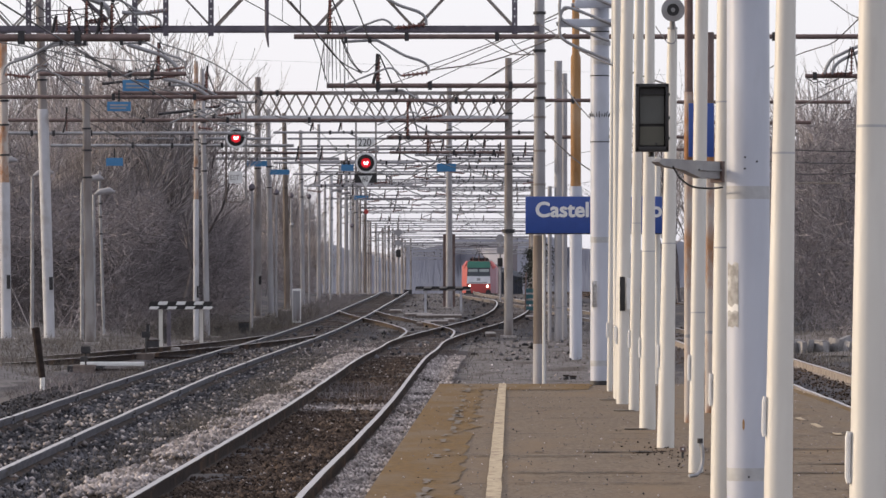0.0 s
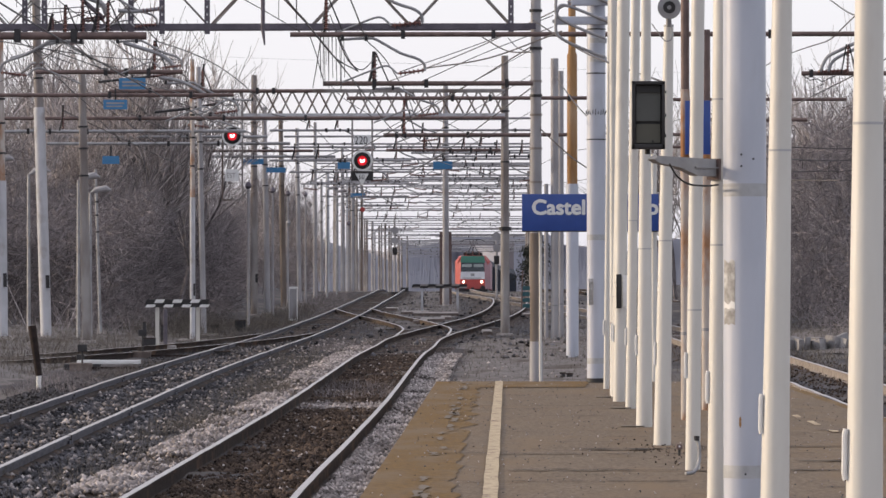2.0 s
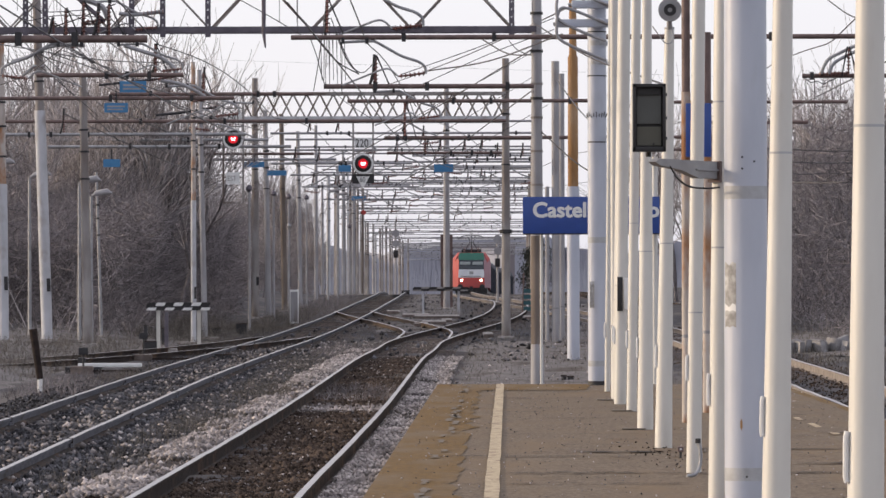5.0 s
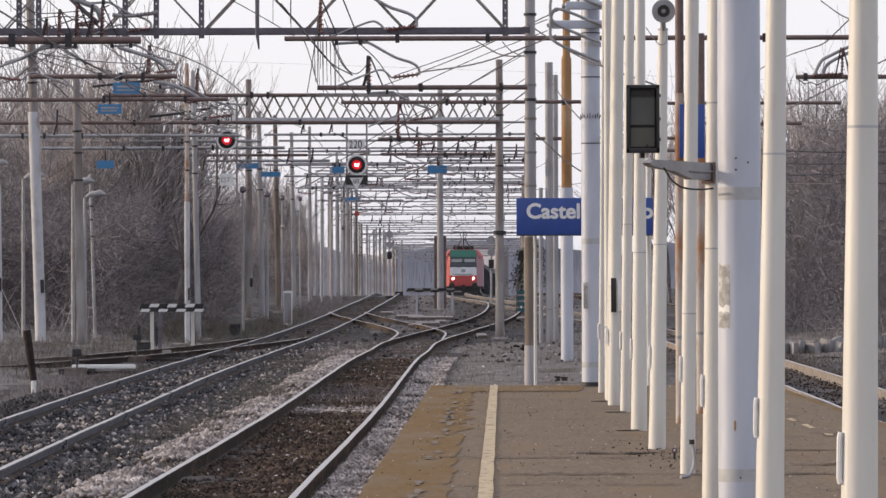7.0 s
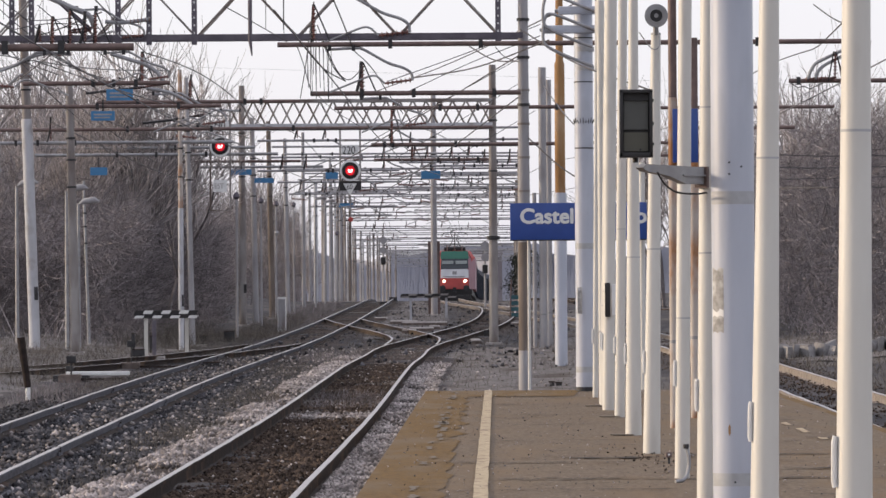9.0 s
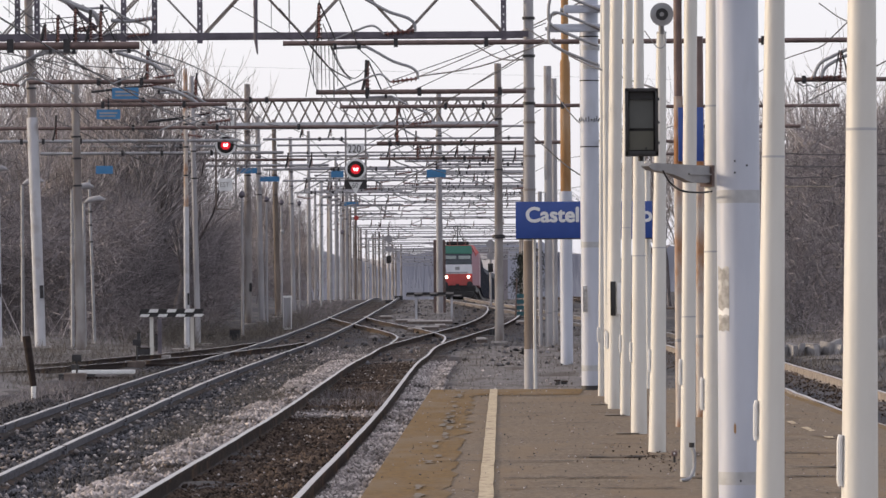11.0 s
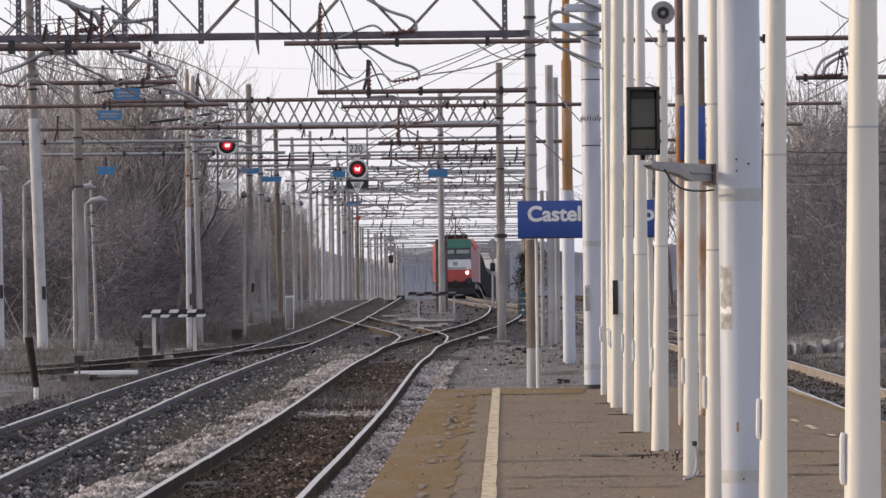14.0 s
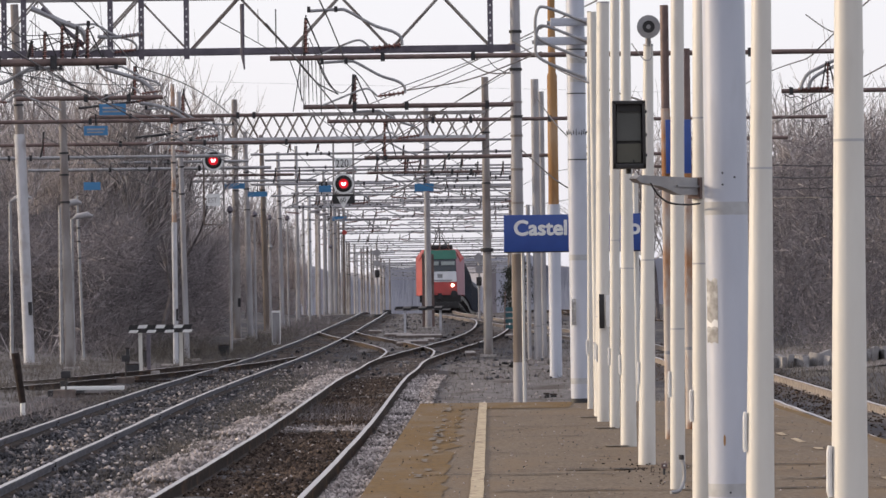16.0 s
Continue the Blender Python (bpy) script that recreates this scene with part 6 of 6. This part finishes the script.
# ---------------------------------------------------------------- ballast stones
def stones(name, n, picker, material, label, seed, size=(0.022, 0.045)):
    """Broken stones, each an irregular eight-faced lump, joined in one mesh."""
    g = np.random.default_rng(seed)
    c = picker(g, n)
    n = len(c)
    base = np.array([(1, 0, 0), (0, 1, 0), (-1, 0, 0), (0, -1, 0), (0, 0, 1), (0, 0, -1)], float)
    s = g.uniform(*size, n)
    v = base[None] * (g.uniform(0.6, 1.25, (n, 6, 1)) * s[:, None, None]) + g.normal(0, 0.22, (n, 6, 3)) * s[:, None, None]
    a = g.uniform(0, 6.28, n)
    ca, sa = np.cos(a)[:, None], np.sin(a)[:, None]
    v = np.stack([v[..., 0] * ca - v[..., 1] * sa, v[..., 0] * sa + v[..., 1] * ca, v[..., 2] * 0.8], -1) + c[:, None]
    f = np.array([(0, 1, 4), (1, 2, 4), (2, 3, 4), (3, 0, 4), (1, 0, 5), (2, 1, 5), (3, 2, 5), (0, 3, 5)])
    faces = (np.arange(n)[:, None, None] * 6 + f[None]).reshape(-1, 3)
    me = bpy.data.meshes.new(name)
    me.vertices.add(n * 6)
    me.vertices.foreach_set("co", v.reshape(-1))
    me.loops.add(len(faces) * 3)
    me.loops.foreach_set("vertex_index", faces.reshape(-1).astype(np.int32))
    me.polygons.add(len(faces))
    me.polygons.foreach_set("loop_start", np.arange(len(faces), dtype=np.int32) * 3)
    me.update(calc_edges=True)
    me.materials.append(material)
    tagged(new(name, me), label, "ballast", kind="stuff")


def along(pts, o0, o1, y0, y1, dz, power=1.0, hump=0.0, gaps=-0.5):
    xs, ys = np.array([p[0] for p in pts]), np.array([p[1] for p in pts])
    gy = np.linspace(-50, 400, 451)
    gz = np.array([grade(q) for q in gy])
    def picker(g, n):
        y = y0 + (y1 - y0) * g.uniform(0, 1, n) ** power
        u = g.uniform(0, 1, n)
        x = np.interp(y, ys, xs) + o0 + (o1 - o0) * u
        z = np.interp(y, gy, gz) + dz + hump * np.sin(np.pi * u) + g.uniform(-0.02, 0.02, n)
        keep = np.array([noise.noise(Vector((a * 0.9, b * 0.22, dz * 50))) + 0.25 * noise.noise(Vector((a * 4, b * 1.2, 1))) for a, b in zip(x, y)]) + g.normal(0, 0.13, n) > gaps
        return np.stack([x, y, z], 1)[keep]
    return picker


stones("ballast_between_rails", 30000, along(PTS_A, -0.68, 0.68, 40, 125, -0.165, 1.5), M_STONE_RUST, "rust-brown ballast stones between the rails", 1)
stones("ballast_shoulder", 23000, along(PTS_A, -1.62, -0.84, 40, 135, -0.13, 1.5, 0.04, -0.1), M_STONE_PALE, "pale pinkish ballast stones beside the rail", 2, (0.02, 0.052))
stones("ballast_shoulder", 17000, along(PTS_A, 0.84, 1.55, 38, 125, -0.13, 1.5), M_STONE_PALE, "pale ballast stones between rail and platform", 3)
stones("ballast_between_tracks", 26000, along(PTS_A, -2.9, -1.6, 42, 130, -0.15, 1.5), M_STONE_GREY, "grey-brown ballast stones between two tracks", 4)
stones("ballast_between_rails", 17000, along(PTS_B, -0.68, 0.68, 52, 150, -0.17, 1.4), M_STONE_GREY, "dark grey ballast stones between the rails", 5)
stones("ballast_shoulder", 9000, along(PTS_B, -2.0, -0.84, 60, 160, -0.15, 1.4), M_STONE_GREY, "dark grey ballast stones beside the rail", 6)
stones("ballast_between_rails", 9000, along(PTS_C, -1.8, 1.8, 60, 190, -0.15, 1.3), M_STONE_RUST, "dark ballast stones round the far track", 7, (0.015, 0.032))
stones("scattered_ballast", 2700, along(PTS_A, -4.6, -0.8, 42, 150, -0.12, 1.5, 0.0, -9), M_STONE_PALE, "single pale stones strewn over the darker ballast", 14)
stones("scattered_ballast", 600, along(PTS_A, -0.6, 0.6, 42, 150, -0.15, 1.4, 0.0, -9), M_STONE_PALE, "single pale stones strewn between the rails", 15, (0.012, 0.035))
stones("ballast_patch", 900, along(PTS_A, -0.66, 0.66, 78.8, 82.0, -0.15, 1.0, 0.0, -9), M_STONE_PALE, "patch of fresh pale ballast between the rails", 10)
stones("platform_grit", 600, lambda g, n: (lambda y: np.stack([plat_left(y) + g.uniform(0.03, 5.5, n), y, np.full(n, PLAT_Z + 0.012)], 1))(g.uniform(36, 80.5, n)), M_STONE_GREY, "fine dark grit strewn on the platform", 11, (0.004, 0.011))
stones("platform_grit", 900, lambda g, n: (lambda y: np.stack([plat_left(y) + g.uniform(0.03, 5.5, n), y, np.full(n, PLAT_Z + 0.012)], 1))(g.uniform(36, 80.5, n)), M_STONE_PALE, "fine pale grit strewn on the platform", 12, (0.004, 0.012))
stones("pole_debris", 150, lambda g, n: np.stack([2.22 + g.normal(0, 0.28, n), 49.2 + g.normal(0, 1.6, n), np.full(n, PLAT_Z + 0.012)], 1), M_STONE_RUST, "dark crumbs and leaves round a pole foot", 13, (0.004, 0.016))
stones("track_clutter", 900, along(PTS_A, -6.0, 6.0, 120, 300, -0.13, 1.1), M_STONE_GREY, "dark stones and cinders scattered round the points", 9, (0.03, 0.12))
stones("loose_stones", 260, along(PTS_A, 1.0, 6.0, 82, 150, -0.12, 1.2), M_STONE_PALE, "scattered pale stones on bare ground", 8, (0.015, 0.055))


# ---------------------------------------------------------------- the train
def build_loco():
    t = thing("electric_locomotive", 0, 0, 0, "red, white and green electric locomotive with headlights lit", "locomotive")
    L = 18.6
    bm = bmesh.new()
    def ring(y, w, z0, zs, zr, wr):
        return [bm.verts.new(v) for v in ((-w, y, z0), (w, y, z0), (w, y, zs), (wr, y, zr), (-wr, y, zr), (-w, y, zs))]
    rows = [ring(*a) for a in ((0.80, 1.27, 0.98, 3.24, 3.74, 1.02), (1.3, 1.49, 0.98, 3.35, 3.84, 1.12), (L - 0.9, 1.49, 0.98, 3.35, 3.84, 1.12), (L - 0.4, 1.36, 0.98, 3.30, 3.78, 1.08))]
    for a, b in zip(rows, rows[1:]):
        for k in range(6):
            bm.faces.new((a[k], b[k], b[(k + 1) % 6], a[(k + 1) % 6]))
    bm.faces.new(rows[0]), bm.faces.new(rows[-1][::-1])
    bmesh.ops.recalc_face_normals(bm, faces=bm.faces[:])
    part("body", bm, M_RED_TRAIN, t, "red body shell", smooth=False)
    def panel(name, z0, z1, y0, y1, w0, w1, m, lab, thick=0.12):
        b = bmesh.new()
        f = [b.verts.new(v) for v in ((-w0, y0, z0), (w0, y0, z0), (w1, y1, z1), (-w1, y1, z1), (-w0, y0 + thick + 0.4, z0), (w0, y0 + thick + 0.4, z0), (w1, y1 + thick + 0.4, z1), (-w1, y1 + thick + 0.4, z1))]
        for q in ((0, 1, 2, 3), (5, 4, 7, 6), (4, 0, 3, 7), (1, 5, 6, 2), (3, 2, 6, 7), (4, 5, 1, 0)):
            b.faces.new([f[i] for i in q])
        bmesh.ops.bevel(b, geom=b.edges[:], offset=0.03, segments=2, affect="EDGES")
        return part(name, b, m, t, lab)
    panel("lower_front", 0.98, 1.80, 0.0, 0.06, 1.06, 1.06, M_RED_TRAIN, "red lower front")
    panel("middle_front", 1.80, 2.46, 0.05, 0.14, 1.04, 1.02, M_WHITE_TRAIN, "white front panel")
    panel("windscreen", 2.46, 3.22, 0.15, 0.40, 1.02, 1.0, M_GLASS_TRAIN, "dark windscreen")
    panel("front_roof", 3.22, 3.80, 0.38, 0.62, 1.06, 0.98, M_GREEN_TRAIN, "green roof front")
    for sx in (-1, 1):
        corner = bmesh.new()
        ribbon(corner, [(sx * 1.05, 0.04, 0.98), (sx * 1.03, 0.15, 2.46), (sx * 1.0, 0.46, 3.24), (sx * 0.98, 0.70, 3.76)], [(sx * 1.50, 1.30, 0.98), (sx * 1.50, 1.30, 2.46), (sx * 1.50, 1.32, 3.30), (sx * 1.12, 1.32, 3.84)])
        part("cab_corner", corner, M_RED_TRAIN if sx < 0 else M_PINK_TRAIN, t, "painted cab corner")
        part("sun_blind", blocks(sx * 0.50 - 0.42, sx * 0.50 + 0.42, 0.20, 0.30, 2.84, 3.08), M_BLIND, t, "pale sun blind")
        part("headlamp", disc(bmesh.new(), sx * 0.78, -0.035, 1.58, 0.095, 0.04), M_HEADLAMP, t, "lit round headlamp")
        part("buffer", disc(bmesh.new(), sx * 0.875, -0.5, 1.05, 0.22, 0.08), M_DARK, t, "round black buffer")
        part("buffer_stem", tubes([(sx * 0.875, -0.45, 1.05), (sx * 0.875, 0.3, 1.05)], 0.09, 10), M_DARK, t)
        part("wiper", tubes([(sx * 0.25, 0.03, 2.44), (sx * 0.6, 0.10, 2.62)], 0.02, 5), M_BLACK, t)
        part("side_stripe", blocks(sx * 1.493 - 0.012, sx * 1.493 + 0.012, 1.4, L - 1.2, 1.0, 3.3), M_PINK_TRAIN if sx > 0 else M_RED_TRAIN, t)
    part("emblem", blocks(-0.16, 0.16, 0.085, 0.12, 2.0, 2.30), M_GALV, t, "grey emblem plate")
    part("text_bar", blocks(-0.85, 0.75, 0.055, 0.10, 1.86, 1.94), M_GALV, t, "grey line of writing")
    part("underframe", blocks(-1.28, 1.28, 0.12, L - 0.6, 0.55, 0.98), M_BLACK, t)
    part("snow_plough", blocks(-1.15, 1.15, 0.05, 0.3, 0.15, 0.55, bevel=0.03), M_BLACK, t)
    part("coupling", blocks(-0.12, 0.12, -0.35, 0.1, 0.75, 1.1), M_DARK, t)
    for y in (2.9, 5.5, 13.1, 15.7):
        for sx in (-0.75, 0.75):
            part("wheel", tubes([(sx - 0.07, y, 0.62), (sx + 0.07, y, 0.62)], 0.62, 20), M_RAIL, t)
    for y in (4.2, 14.4):
        part("bogie", blocks(-1.12, 1.12, y - 2.1, y + 2.1, 0.35, 0.75, bevel=0.05), M_BLACK, t)
    part("roof_box", blocks(-0.8, 0.8, 1.5, 5.5, 3.84, 4.12, bevel=0.08), M_DARK, t, "dark roof equipment")
    part("roof_box", blocks(-0.7, 0.7, 7.0, L - 2.5, 3.84, 4.08, bevel=0.08), M_DARK, t, "dark roof equipment")
    for sx in (-0.55, 0.0, 0.55):
        part("roof_insulator", insulator_bm((sx, 1.3, 3.84), (0, 0, 1), 0.4, 0.09), M_INSUL, t)
    pg = part("pantograph", tubes([(0, 3.6, 4.15), (0, 2.4, 4.75), (0, 3.4, 5.2)], 0.04, 6), M_DARK, t, "raised dark pantograph")
    part("arm", tubes([(-0.45, 3.4, 4.12), (-0.12, 2.5, 4.7), (-0.3, 3.4, 5.18)], 0.03, 6), M_DARK, pg)
    part("arm", tubes([(0.45, 3.4, 4.12), (0.12, 2.5, 4.7), (0.3, 3.4, 5.18)], 0.03, 6), M_DARK, pg)
    part("collector", tubes(smooth_line([(-0.98, 3.4, 5.05), (-0.7, 3.4, 5.22), (0, 3.4, 5.24), (0.7, 3.4, 5.22), (0.98, 3.4, 5.05)], 5), 0.035, 6), M_DARK, pg)
    return t


def build_wagon():
    t = thing("goods_wagon", 0, 0, 0, "dark blue-black covered goods wagon behind the locomotive", "goods wagon", "wagons of the train")
    L = 14.0
    bm = bmesh.new()
    sec = [(-1.42, 1.1), (1.42, 1.1), (1.45, 3.2), (1.2, 3.75), (0.6, 4.0), (-0.6, 4.0), (-1.2, 3.75), (-1.45, 3.2)]
    a = [bm.verts.new((x, 0.5, z)) for x, z in sec]
    b = [bm.verts.new((x, L - 0.5, z)) for x, z in sec]
    for k in range(8):
        bm.faces.new((a[k], a[(k + 1) % 8], b[(k + 1) % 8], b[k]))
    bm.faces.new(a[::-1]), bm.faces.new(b)
    bmesh.ops.recalc_face_normals(bm, faces=bm.faces[:])
    part("body", bm, M_WAGON, t, smooth=False)
    for k in range(9):
        y = 1.0 + k * 1.5
        for sx in (-1.46, 1.46):
            part("rib", blocks(sx - 0.03, sx + 0.03, y - 0.05, y + 0.05, 1.1, 3.2), M_WAGON, t)
    part("underframe", blocks(-1.25, 1.25, 0.2, L - 0.2, 0.8, 1.1), M_BLACK, t)
    for y in (1.8, 3.6, L - 3.6, L - 1.8):
        for sx in (-0.75, 0.75):
            part("wheel", tubes([(sx - 0.07, y, 0.46), (sx + 0.07, y, 0.46)], 0.46, 16), M_RAIL, t)
    for y in (2.7, L - 2.7):
        part("bogie", blocks(-1.05, 1.05, y - 1.4, y + 1.4, 0.35, 0.6), M_BLACK, t)
    return t


LOCO = build_loco()
WAGON = build_wagon()
WAGONS = [WAGON] + [copy_thing(WAGON, pose(0, 0, 0)) for _ in range(9)]
SPEED, START = 8.28, 448.0
PATH_XY = np.array(PTS_C + [(13 + 0.055 * d, 740 + d) for d in (20, 60, 120)])
ARC = np.concatenate([[0], np.cumsum(np.hypot(*np.diff(PATH_XY, axis=0).T))])
ARC_START = float(np.interp(START, PATH_XY[:, 1], ARC))


def on_track(s):
    x, y = float(np.interp(s, ARC, PATH_XY[:, 0])), float(np.interp(s, ARC, PATH_XY[:, 1]))
    return Vector((x, y, grade(y)))


def vehicle_pose(front, length):
    a, b = on_track(front + length * 0.2), on_track(front + length * 0.8)
    d = (b - a).normalized()
    right = d.cross(Vector((0, 0, 1))).normalized()
    up = right.cross(d)
    m = Matrix((right, d, up)).transposed().to_4x4()
    m.translation = a - d * (length * 0.2)
    return m


def motions():
    times = [k * 0.5 for k in range(33)]
    walk(LOCO, [(t, vehicle_pose(ARC_START - SPEED * t, 18.6)) for t in times])
    for k, w in enumerate(WAGONS):
        walk(w, [(t, vehicle_pose(ARC_START - SPEED * t + 18.9 + 14.1 * k, 14.0)) for t in times])


motions()
